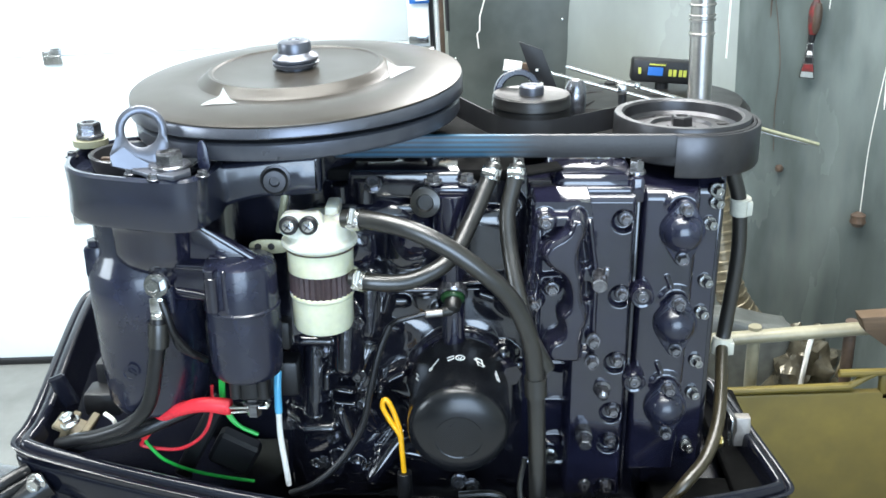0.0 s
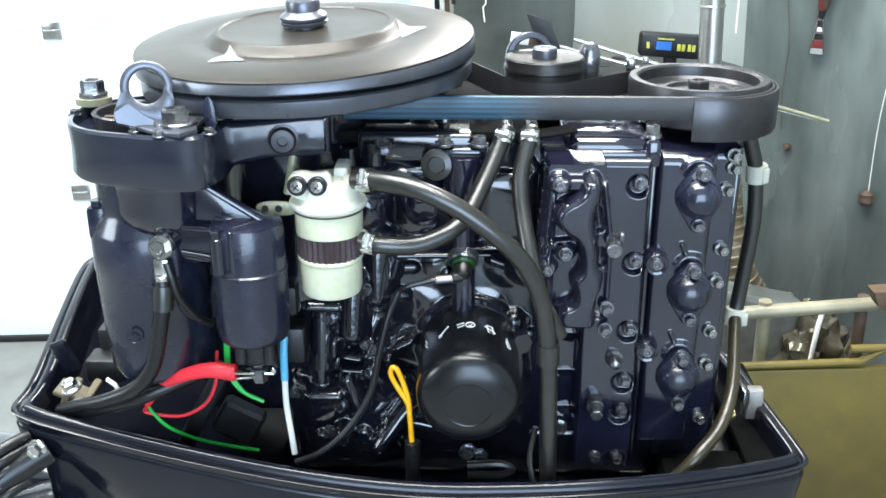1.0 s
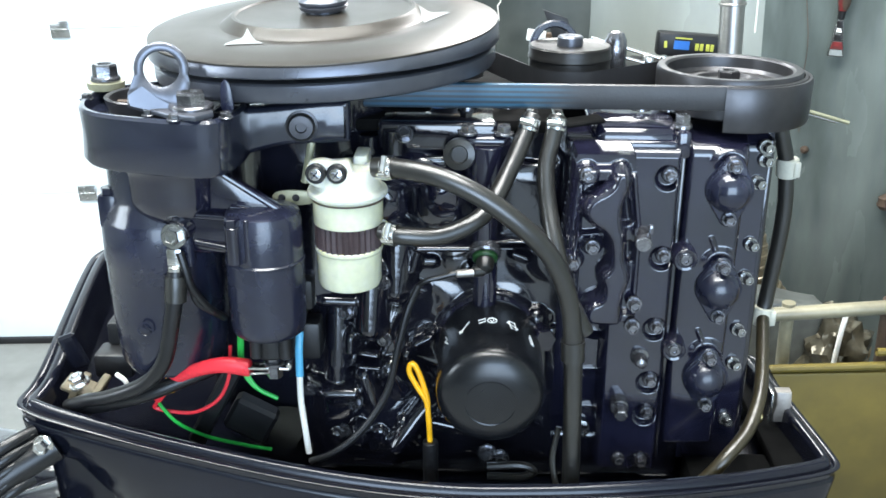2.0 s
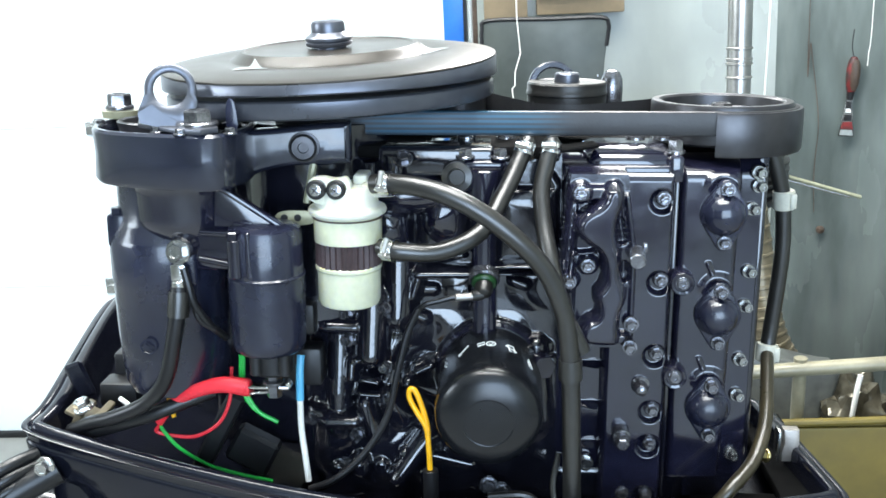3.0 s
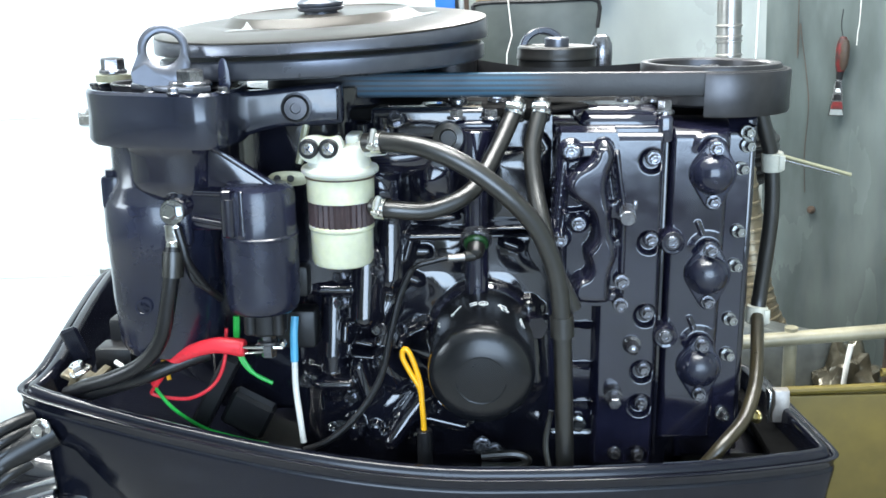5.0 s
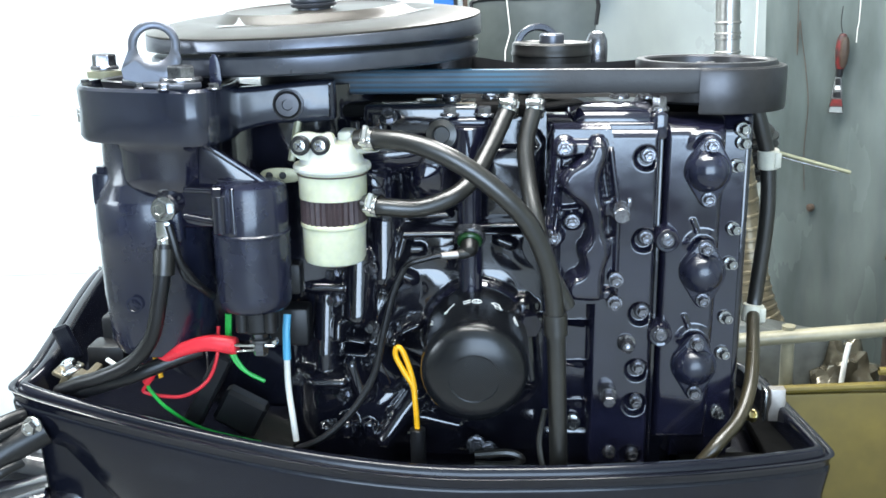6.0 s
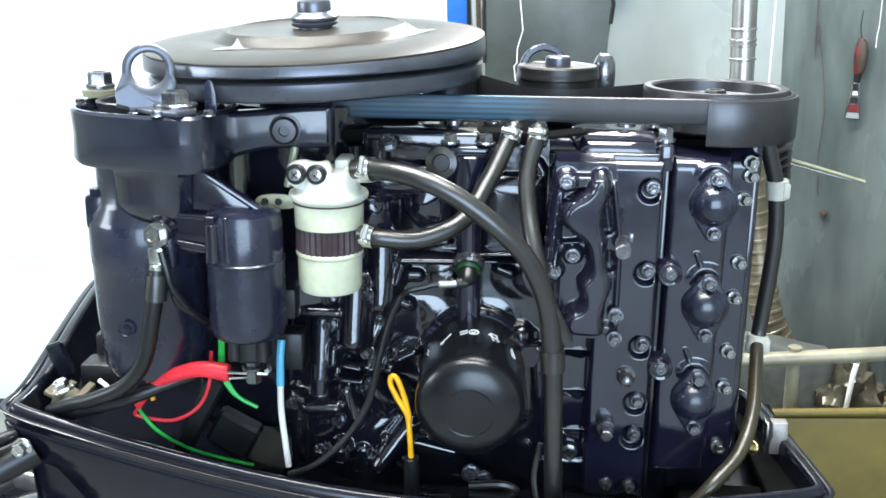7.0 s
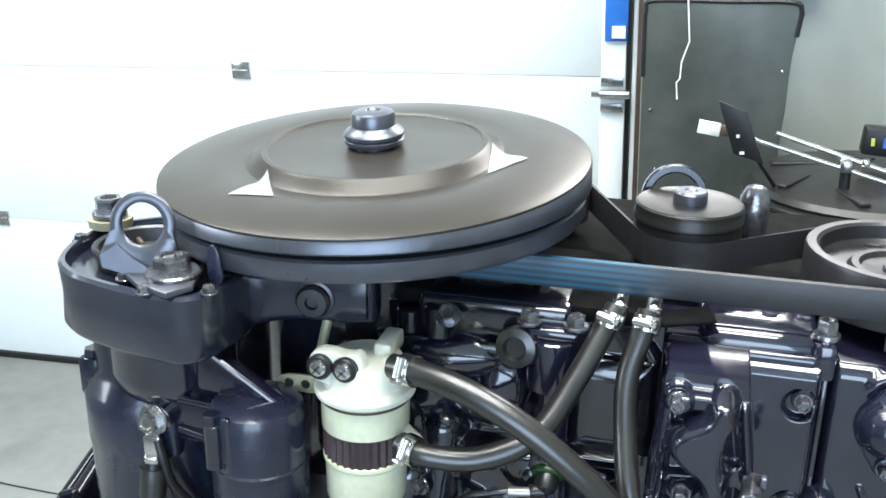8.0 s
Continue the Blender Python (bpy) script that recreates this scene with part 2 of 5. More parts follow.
def chaikin(poly, times=2, closed=True):
    for _ in range(times):
        out = []
        for i, a in enumerate(poly):
            if not closed and i == len(poly) - 1:
                break
            b = poly[(i + 1) % len(poly)]
            out += [tuple(u * 0.75 + v * 0.25 for u, v in zip(a, b)), tuple(u * 0.25 + v * 0.75 for u, v in zip(a, b))]
        poly = out
    return poly


def prism(poly, h0, h1, m=None, bevel=0.001, seg=2):
    """A plan outline raised from h0 to h1, with its edges rounded."""
    bm = bmesh.new()
    vs = [bm.verts.new((x, y, h0)) for x, y in poly]
    f = bm.faces.new(vs)
    ext = bmesh.ops.extrude_face_region(bm, geom=[f])
    bmesh.ops.translate(bm, vec=(0, 0, h1 - h0), verts=[v for v in ext["geom"] if isinstance(v, bmesh.types.BMVert)])
    bmesh.ops.recalc_face_normals(bm, faces=bm.faces)
    if bevel:
        rim = [e for e in bm.edges if abs(e.verts[0].co.z - e.verts[1].co.z) < 1e-6]
        bmesh.ops.bevel(bm, geom=rim, offset=bevel, segments=seg, affect="EDGES", profile=0.5)
    if m is not None:
        bmesh.ops.transform(bm, matrix=m, verts=bm.verts)
    return bm


def loft(loops, cap=True, closed=True):
    bm = bmesh.new()
    rings = [[bm.verts.new(p) for p in loop] for loop in loops]
    n = len(rings[0])
    for a, b in zip(rings, rings[1:]):
        for k in range(n if closed else n - 1):
            bm.faces.new((a[k], a[(k + 1) % n], b[(k + 1) % n], b[k]))
    if cap:
        bm.faces.new(rings[0][::-1])
        bm.faces.new(rings[-1])
    bmesh.ops.recalc_face_normals(bm, faces=bm.faces)
    return bm


def join(*bms):
    out = bms[0]
    for b in bms[1:]:
        me = bpy.data.meshes.new("join")
        b.to_mesh(me)
        out.from_mesh(me)
        bpy.data.meshes.remove(me)
        b.free()
    return out


def mesh_of(name, bm, mat, sharp=32):
    me = bpy.data.meshes.new(name)
    bm.to_mesh(me)
    bm.free()
    me.shade_smooth()
    me.set_sharp_from_angle(angle=radians(sharp))
    me.materials.append(mat)
    return me


BASE = Vector((0.08, 0.0, 0.70))   # foot of the motor in its own frame
ROOM = Matrix.Identity(4)
# the motor hangs a little out of plumb
LEAN = pose(0, 0, 1.10, 0, 2.4, 0) @ pose(0, 0, -1.10)


def part(name, bm, mat, parent, label="", sharp=32):
    origin = parent["origin"] if "origin" in parent else (0, 0, 0)
    bmesh.ops.translate(bm, vec=-Vector(origin), verts=bm.verts)
    ob = new(name, mesh_of(name, bm, mat, sharp))
    ob.parent = parent
    ob["origin"] = origin
    return tagged(ob, label)


def group_of(name, origin, label, category, group="", m=ROOM):
    ob = new(name)
    ob["origin"] = tuple(origin)
    ob.empty_display_size = 0.02
    ob.matrix_world = m @ Matrix.Translation(origin)
    return tagged(ob, label, category, group)


def single(name, bm, mat, label, category, kind="", m=ROOM, group="", origin=(0, 0, 0)):
    bmesh.ops.translate(bm, vec=-Vector(origin), verts=bm.verts)
    ob = new(name, mesh_of(name, bm, mat))
    ob.matrix_world = m @ Matrix.Translation(origin)
    return tagged(ob, label, category, group, kind)


BOLTS = {}


def bolt(p, axis, parent, r=0.0044, h=0.0055, mat=None, flange=1.35, name="bolt", socket=False, label=""):
    """A flanged hex bolt head standing on p, pointing along axis."""
    mat = mat or BOLT
    key = (r, h, mat.name, flange, socket)
    if key not in BOLTS:
        fl = lathe([(0, 0), (r * flange, 0), (r * flange, h * 0.16), (r * flange * 0.93, h * 0.26), (0, h * 0.26)], 20)
        if socket:
            hd = lathe([(r, h * 0.2), (r, h * 0.86), (r * 0.86, h), (r * 0.48, h), (r * 0.44, h * 0.45), (0, h * 0.42)], 20)
        else:
            hd = lathe([(r, h * 0.2), (r, h * 0.88), (r * 0.9, h), (r * 0.62, h), (r * 0.52, h * 0.86), (0, h * 0.84)], 6)
        BOLTS[key] = mesh_of(name, join(fl, hd), mat, 28)
    ob = new(name, BOLTS[key])
    ob.parent = parent
    ob["origin"] = tuple(parent["origin"])
    o = Vector(parent["origin"])
    z = Vector(axis).normalized()
    ob.matrix_basis = Matrix.Translation(Vector(p) - o) @ z.to_track_quat("Z", "Y").to_matrix().to_4x4() @ pose(0, 0, 0, 0, 0, (p[0] * 7000 + p[2] * 9000) % 60)
    return tagged(ob, label)


def clamp(p, axis, parent, r, mat=None):
    """A worm-drive hose clip round a hose at p."""
    d = Vector(axis).normalized()
    m = along(p, Vector(p) + d)
    band = lathe([(r * 1.0, -0.004), (r * 1.14, -0.004), (r * 1.14, 0.004), (r * 1.0, 0.004)], 28, m)
    ob = part("hose_clip", band, mat or CHROME, parent, "bright steel worm-drive hose clip")
    side = Vector((-0.2, -0.85, 0.5))
    side = (side - d * side.dot(d)).normalized()
    c = Vector(p) + side * r * 1.25
    t = d.cross(side)
    part("clip_screw", join(rod(c - t * r * 0.8, c + t * r * 0.8, r * 0.36, n=14), rod(c + t * r * 0.8, c + t * r * 1.15, r * 0.5, n=6)), mat or CHROME, ob)
    return ob


# ---- the room ----
FLOOR = 0.13
DOOR_Y = 1.45
single("floor", box((-0.4, -0.9, FLOOR - 0.05), (4.6, 5.4, 0.1), 0), CONCRETE, "pale worn concrete garage floor", "floor", "structure")
single("ceiling", box((-0.4, -0.9, 2.65), (4.6, 5.4, 0.1), 0), PLASTER, "pale painted garage ceiling", "ceiling", "structure")
# opening cut for the added west lamp
west = join(box((-2.65, -2.6, 1.35), (0.1, 2.0, 2.5), 0), box((-2.65, 0.75, 1.35), (0.1, 2.1, 2.5), 0), box((-2.65, -0.95, 0.72), (0.1, 1.3, 1.24), 0), box((-2.65, -0.95, 2.38), (0.1, 1.3, 0.44), 0))
single("wall_west", west, WALL, "grey painted garage side wall", "wall", "structure")
single("wall_east", box((1.85, -0.9, 1.35), (0.1, 5.4, 2.5), 0), WALL, "grey painted garage side wall", "wall", "structure")
south = join(box((-1.5, -3.55, 1.35), (2.3, 0.1, 2.5), 0), box((1.78, -3.55, 1.35), (0.16, 0.1, 2.5), 0), box((0.675, -3.55, 2.5), (2.05, 0.1, 0.2), 0))
single("wall_south", south, WALL, "grey painted wall with the open gateway", "wall", "structure")
single("wall_beyond_door", box((-0.4, 1.75, 1.35), (4.6, 0.1, 2.5), 0), WALL, "plain wall closing the place behind the door", "wall", "structure")
single("ground", box((-0.4, -8.0, FLOOR - 0.07), (30, 9.0, 0.1), 0), CONCRETE, "pale concrete yard outside the gateway", "ground", "structure")

single("floor_joint", tube([(-2.4, 1.08, FLOOR + 0.001), (-1.9, 1.02, FLOOR + 0.001), (-1.55, 1.0, FLOOR + 0.001), (-1.2, 0.93, FLOOR + 0.001), (-0.7, 0.90, FLOOR + 0.001)], 0.002, n=5), PLAST, "thin dark crack across the concrete floor", "crack", "structure")
door = group_of("garage_door", (-1.2, DOOR_Y, FLOOR), "white sectional garage door with steel hinges", "garage door")
SEC = 0.372
for k in range(6):
    z0 = FLOOR + 0.006 + k * SEC
    part("door_section", box((-1.2, DOOR_Y + 0.02, z0 + SEC / 2), (2.9, 0.04, SEC - 0.0012), 0.0015), DOOR, door)
    if k:
        for x in (-2.15, -1.475, -0.80):
            hg = part("hinge", box((x, DOOR_Y - 0.003, z0), (0.042, 0.005, 0.036), 0.001), STEEL, door, "small grey steel door hinge")
            part("hinge_pin", rod((x - 0.018, DOOR_Y - 0.006, z0), (x + 0.018, DOOR_Y - 0.006, z0), 0.004, n=12), STEEL, hg)
part("bottom_seal", box((-1.2, DOOR_Y + 0.015, FLOOR + 0.008), (2.9, 0.05, 0.016), 0.004), PLAST, door, "grey rubber bottom seal")

jamb = group_of("door_frame", (0.035, 1.02, FLOOR), "white door post with dark gap and white pipe", "door frame")
part("post", box((0.0365, 1.03, 1.3), (0.037, 0.05, 2.4), 0.002), DOOR, jamb)
# black strip gives the gap beside the post its shade
part("gap_strip", box((0.0585, 1.03, 1.3), (0.007, 0.03, 2.4), 0), PLAST, jamb, "black strip standing in for the dark open gap")
part("pipe", rod((0.068, 1.02, FLOOR), (0.068, 1.02, 2.5), 0.0048), DOOR, jamb, "thin white pipe")
part("edge_trim", box((0.0775, 1.0, 1.3), (0.008, 0.05, 2.4), 0.001), RUST, jamb, "brown wooden edge strip")
for z in (0.915, 0.955):
    part("hinge_leaf", box((0.036, 1.0, z), (0.034, 0.006, 0.013), 0.001), STEEL, jamb, "grey steel hinge leaf")
part("hinge_knuckle", join(rod((0.018, 0.998, 0.936), (0.062, 0.998, 0.936), 0.007, n=14), box((0.03, 0.997, 0.936), (0.05, 0.006, 0.008), 0.001)), STEEL, jamb)
sign = group_of("wall_sign", (0.04, 1.0, 1.016), "blue sign with a pale square", "sign")
part("board", box((0.04, 1.0, 1.106), (0.034, 0.004, 0.18), 0.001), SIGN, sign)
part("square", box((0.044, 0.996, 1.030), (0.02, 0.003, 0.018), 0), WHITE, sign, "pale grey square")

north = join(box((0.345, 0.99, 0.80), (0.525, 0.08, 1.40), 0), box((0.345, 0.99, 2.28), (0.525, 0.08, 0.64), 0), box((0.115, 0.99, 1.73), (0.065, 0.08, 0.46), 0), box((0.555, 0.99, 1.73), (0.105, 0.08, 0.46), 0))
single("wall_north", north, WALL, "pale grey-green wall sheet with faint stains", "wall", "structure")
# window added out of view, to frame the north lamp
win = group_of("added_window", (0.325, 0.95, 1.50), "unseen white-framed window added high above the panel", "window")
win["kind"] = "structure"
for x in (0.150, 0.325, 0.500):
    part("mullion", box((x, 0.945, 1.73), (0.012, 0.012, 0.46), 0.001), DOOR, win)
for z in (1.505, 1.955):
    part("frame_bar", box((0.325, 0.945, z), (0.338, 0.012, 0.012), 0.001), DOOR, win)
# the sheet wall turns toward the camera past the corner
sx, sy, ex, ey = 0.56, 0.955, 1.80, -0.10
ang = math.degrees(math.atan2(ey - sy, ex - sx))
ln = math.hypot(ex - sx, ey - sy)
wd = box((0, 0, 0), (ln, 0.05, 2.5), 0)
bmesh.ops.transform(wd, matrix=pose((sx + ex) / 2 + 0.02, (sy + ey) / 2 + 0.02, 1.35, 0, 0, ang), verts=wd.verts)
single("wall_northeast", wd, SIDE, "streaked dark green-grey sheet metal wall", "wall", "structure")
WN = Vector((-(ey - sy) / ln, (ex - sx) / ln, 0)) * -1     # outward normal of the angled wall
if WN.y > 0:
    WN = -WN
WD = Vector(((ex - sx) / ln, (ey - sy) / ln, 0))


def on_wall(s, z, off=0.0):
    return Vector((sx, sy, z)) + WD * s + WN * off - Vector((0, 0, 0))

# leaning panel with black edging
panel = group_of("leaning_panel", (0.195, 0.86, 0.70), "grey-green panel with rounded corners and black edging", "panel")
rounded = [(0.090, 0.70), (0.091, 1.075), (0.094, 1.085), (0.104, 1.091), (0.278, 1.088), (0.287, 1.084), (0.290, 1.074), (0.283, 1.02), (0.281, 0.99), (0.280, 0.95), (0.276, 0.90), (0.270, 0.70)]
part("sheet", prism(rounded, -0.003, 0.003, pose(0, 0.86, 0, 90), 0.001), PANEL, panel)
part("edging", tube([(x, 0.858, z) for x, z in [(0.091, 0.99), (0.091, 1.05), (0.092, 1.078), (0.103, 1.0915), (0.2, 1.090), (0.278, 1.089), (0.2895, 1.078), (0.289, 1.066), (0.286, 1.045)]], 0.0035, n=8, step=4), PLAST, panel, "black rubber edging")
for x, z in ((0.103, 0.945), (0.272, 1.0), (0.112, 0.86)):
    part("rivet", rod((x, 0.857, z), (x, 0.853, z), 0.002, n=10), STEEL, panel)
single("hanging_wire", tube([(0.146, 0.845, 1.35), (0.147, 0.846, 1.095), (0.1515, 0.846, 1.040), (0.1425, 0.846, 1.012), (0.1415, 0.846, 0.990), (0.137, 0.846, 0.985), (0.139, 0.846, 0.962)], 0.0011, n=6, smooth=False), IVORY, "thin kinked white wire hanging over the panel", "wire")
box1 = group_of("cardboard_box", (0.20, 0.90, 1.093), "pale cardboard boxes behind the panel", "box")
part("carton", box((0.13, 0.925, 1.20), (0.07, 0.04, 0.22), 0.002), CARD, box1)
part("lid", box((0.235, 0.918, 1.19), (0.115, 0.05, 0.12), 0.002), IVORY, box1, "cream card lid")
part("flap", box((0.25, 0.925, 1.16), (0.14, 0.03, 0.13), 0.002), CARD, box1)

# chrome flue pipe
flue = group_of("flue_pipe", (0.436, 0.60, FLOOR), "bright ribbed metal flue pipe standing by the wall", "pipe")
part("tube", rod((0.436, 0.60, FLOOR), (0.436, 0.60, 2.55), 0.0155, n=28), FLUE, flue)
for z in (1.012, 1.030, 1.036, 1.050):
    part("collar", lathe([(0.0155, z - 0.002), (0.0175, z - 0.001), (0.0175, z + 0.001), (0.0155, z + 0.002)], 28, pose(0.436, 0.60, 0)), FLUE, flue)
single("white_cord", tube([(0.512, 0.74, 1.6), (0.510, 0.74, 1.2), (0.503, 0.74, 0.95)], 0.0012, n=6), IVORY, "thin white cord hanging by the flue pipe", "cord")


# scraper hanging on the angled wall
def wall_pt(x, z, off=0.012):
    s = (x - sx) / WD.x
    return on_wall(s, z, off)


scr = group_of("paint_scraper", wall_pt(0.669, 0.95), "red-handled paint scraper hanging on the wall", "scraper")
a, b, c, d = wall_pt(0.672, 1.010), wall_pt(0.670, 0.960), wall_pt(0.669, 0.947), wall_pt(0.667, 0.890)
grip_len = (b - a).length
part("handle", lathe([(0, -0.004), (0.0045, -0.003), (0.0078, 0.004), (0.0094, 0.016), (0.0092, 0.030), (0.0078, 0.042), (0.0062, grip_len), (0, grip_len)], 20, along(a, b)), OLD_RED, scr, "worn red wooden handle")
part("grip", lathe([(0, 0.000), (0.0050, 0.002), (0.0074, 0.010), (0.0080, 0.024), (0.0068, 0.040), (0.0040, grip_len - 0.002), (0, grip_len - 0.002)], 16, along(a + WD * 0.0042 + WN * 0.002, b + WD * 0.0042 + WN * 0.002)), RUST, scr, "brown worn grip side")
part("ferrule", rod(b, c, 0.006, 0.005, n=12), PLAST, scr)
blade = loft([[c + WD * k * 0.0045 + WN * q for k, q in ((-1, 0), (1, 0), (1, 0.0015), (-1, 0.0015))], [d + WD * k * 0.0125 + WN * q for k, q in ((-1, 0), (1, 0), (1, 0.001), (-1, 0.001))]])
part("blade", blade, STEEL, scr, "paint-spattered steel blade")
for u0, u1, w0, w1, mt in ((0.04, 0.22, 0.0042, 0.0052, PLAST), (0.24, 0.34, 0.0030, 0.0046, WHITE), (0.40, 0.56, 0.0056, 0.0066, PLAST), (0.60, 0.80, 0.0080, 0.0098, OLD_RED), (0.82, 0.97, 0.0092, 0.0110, MARK)):
    part("paint_splash", loft([[c.lerp(d, u0) + WD * k * w0 + WN * q for k, q in ((-1, 0.0016), (1, 0.0014), (0.6, 0.0026), (-0.6, 0.0026))], [c.lerp(d, u1) + WD * (k * w1 + 0.0006) + WN * q for k, q in ((-1, 0.0012), (1, 0.0014), (0.6, 0.0024), (-0.6, 0.0024))]]), mt, scr)
part("loop", tube([a, a + WD * -0.004 + Vector((0, 0, 0.02)), a + WD * -0.002 + Vector((0, 0, 0.045))], 0.0008, n=6), PLAST, scr, "thin hanging string")
single("hanging_string", tube([wall_pt(0.696, 2.5), wall_pt(0.692, 1.2), wall_pt(0.688, 1.0)], 0.0007, n=6), IVORY, "thin white string on the wall", "string")
kob = group_of("string_with_knob", wall_pt(0.746, 0.672), "brown knob hanging on a thin string at the wall", "hanging knob")
part("cord", tube([wall_pt(0.776, 2.5), wall_pt(0.764, 0.98), wall_pt(0.760, 0.92), wall_pt(0.750, 0.80), wall_pt(0.747, 0.685)], 0.0007, n=6), IVORY, kob, "thin pale string")
part("ball", lathe([(0, -0.013), (0.008, -0.011), (0.013, -0.004), (0.011, 0.003), (0.012, 0.008), (0.004, 0.013), (0, 0.013)], 9, Matrix.Translation(wall_pt(0.746, 0.672, 0.014))), RUST, kob)
crk = [wall_pt(0.612, 2.5, 0.002), wall_pt(0.612, 1.1, 0.002), wall_pt(0.615, 1.034, 0.002), wall_pt(0.624, 0.96, 0.002), wall_pt(0.629, 0.90, 0.002), wall_pt(0.626, 0.83, 0.002), wall_pt(0.628, 0.76, 0.002)]
single("dark_thread", tube(crk, 0.0007, n=5), RUST, "dark thread hanging down the sheet wall", "thread")
hook = group_of("rusty_hook", wall_pt(0.638, 0.732), "small dark rusty hook on the sheet wall", "hook")
part("stem", lathe([(0, 0), (0.006, 0), (0.007, 0.005), (0.004, 0.011), (0, 0.012)], 9, along(wall_pt(0.638, 0.732, 0.0), wall_pt(0.638, 0.732, 0.02))), RUST, hook)

# twin rods sticking out behind the motor
rds = group_of("steel_rods", (0.50, 0.70, 0.86), "pair of thin steel rods fixed to the wall behind", "rod")
part("rod", rod((0.40, 0.70, 0.900), (0.636, 0.70, 0.824), 0.0028), PLATED, rds, "cream coated rod")
part("rod", rod((0.40, 0.70, 0.893), (0.620, 0.70, 0.825), 0.0020), STEEL, rds)
part("bracket", rod((0.45, 0.70, 0.880), (0.45, 0.95, 0.880), 0.004), STEEL, rds)

# rail and olive tank at the wall
rail = group_of("tube_rail", (0.62, 0.26, FLOOR), "cream painted tube rail on legs behind the tank", "rail")
part("bar", rod((0.30, 0.24, 0.734), (0.80, 0.24, 0.760), 0.0076), RAILM, rail)
part("leg", tube([(0.431, 0.245, 0.736), (0.430, 0.246, 0.70), (0.426, 0.27, FLOOR)], 0.0070, n=12), RAILM, rail)
part("leg", tube([(0.535, 0.245, 0.742), (0.534, 0.246, 0.70), (0.532, 0.27, FLOOR)], 0.0065, n=12), RUST, rail, "brown rusty leg")
single("wooden_board", prism([(0.522, 0.784), (0.80, 0.795), (0.80, 0.726), (0.600, 0.7255), (0.582, 0.7255), (0.528, 0.768)], -0.208, -0.188, pose(0, 0, 0, 90, 0, 0), 0.001), BOARD, "brown weathered board lying on the tank rim", "board")
tank = group_of("water_tank", (0.85, 0.5, FLOOR), "olive-green plastic test tank with a rolled rim", "tank")
tl = [(0.30, 0.185), (1.45, 0.185), (1.45, 0.195), (0.30, 0.195)]
part("front_wall", prism(tl, FLOOR, 0.699, None, 0.003), TANK, tank)
part("rim", tube([(0.31, 0.188, 0.702), (0.50, 0.188, 0.705), (0.519, 0.188, 0.707), (0.542, 0.188, 0.719), (0.58, 0.188, 0.721), (1.45, 0.188, 0.724)], 0.0042, n=10), TANK, tank, "pale rolled rim")
part("raised_side", box((0.998, 0.190, 0.703), (0.90, 0.010, 0.032), 0.004), TANK, tank)
film = bmesh.new()
bmesh.ops.create_icosphere(film, subdivisions=4, radius=1.0)
for v in film.verts:
    k = 1 + 0.45 * noise.noise(v.co * 2.2) + 0.22 * abs(noise.noise(v.co * 6.0))
    v.co = Vector((0.512 + 0.042 * v.co.x * k, 0.34 + 0.035 * v.co.y * k, 0.640 + 0.055 * v.co.z * k))
single("plastic_film", film, FOIL, "crumpled brownish packing film behind the rail", "film")
pack = box((0.425, 0.35, 0.60), (0.115, 0.05, 0.235), 0.008, 3, (0, 10, 0))
bmesh.ops.subdivide_edges(pack, edges=pack.edges[:], cuts=3, use_grid_fill=True)
for v in pack.verts:
    v.co += Vector((noise.noise(v.co * 40), noise.noise(v.co * 40 + Vector((7, 0, 0))), noise.noise(v.co * 40 + Vector((0, 5, 0))))) * 0.006
single("wrapped_pack", pack, PALEFILM, "grey film-wrapped pack standing behind the rail", "pack")
duct = group_of("flexible_duct", (0.47, 0.5, 0.62), "brown ribbed flexible duct curving behind the rail", "duct")
dp = smooth_path([(0.43, 0.52, 0.90), (0.447, 0.52, 0.80), (0.455, 0.51, 0.73), (0.472, 0.50, 0.67), (0.508, 0.50, 0.62), (0.56, 0.50, 0.58), (0.62, 0.52, 0.55)], 10)
part("hose", tube(dp, 0.020, n=20, smooth=False), DUCT, duct)
for k in range(1, len(dp) - 1, 2):
    m = along(dp[k], dp[k] + (dp[k + 1] - dp[k - 1]))
    part("rib", lathe([(0.0195, -0.003), (0.0212, -0.0015), (0.0212, 0.0015), (0.0195, 0.003)], 20, m), DUCT, duct)
single("pale_bracket", tube([(0.507, 0.285, 0.715), (0.503, 0.285, 0.69), (0.495, 0.29, 0.60)], 0.003, n=8), IVORY, "pale plastic hook strip behind the rail", "bracket")

# second machine behind: ribbed disc cover, rods, plate and meter
disc = group_of("disc_cover", (0.377, 0.697, FLOOR), "dark ribbed round cover on a stand behind", "machine cover")
prof = [(0, 0.83), (0.12, 0.83), (0.144, 0.835)]
for k in range(5):
    z = 0.840 + k * 0.011
    prof += [(0.142, z), (0.150, z + 0.003), (0.150, z + 0.006), (0.142, z + 0.009)]
prof += [(0.144, 0.897), (0.138, 0.903), (0.07, 0.907), (0, 0.908)]
part("drum", lathe(prof, 64, pose(0.377, 0.697, 0)), DRUM, disc)
for a in (100, 150, 200, 250, 300):
    part("slot", box((0.377 + 0.098 * math.cos(radians(a)), 0.697 + 0.098 * math.sin(radians(a)), 0.906), (0.062, 0.012, 0.004), 0.001, 1, (0, 0, a + 40)), PLAST, disc, "dark slot")
part("stand", rod((0.377, 0.697, FLOOR), (0.377, 0.697, 0.835), 0.07), PLAST, disc)
plate = group_of("black_plate", (0.215, 0.60, 0.94), "black plate with small white marks", "plate")
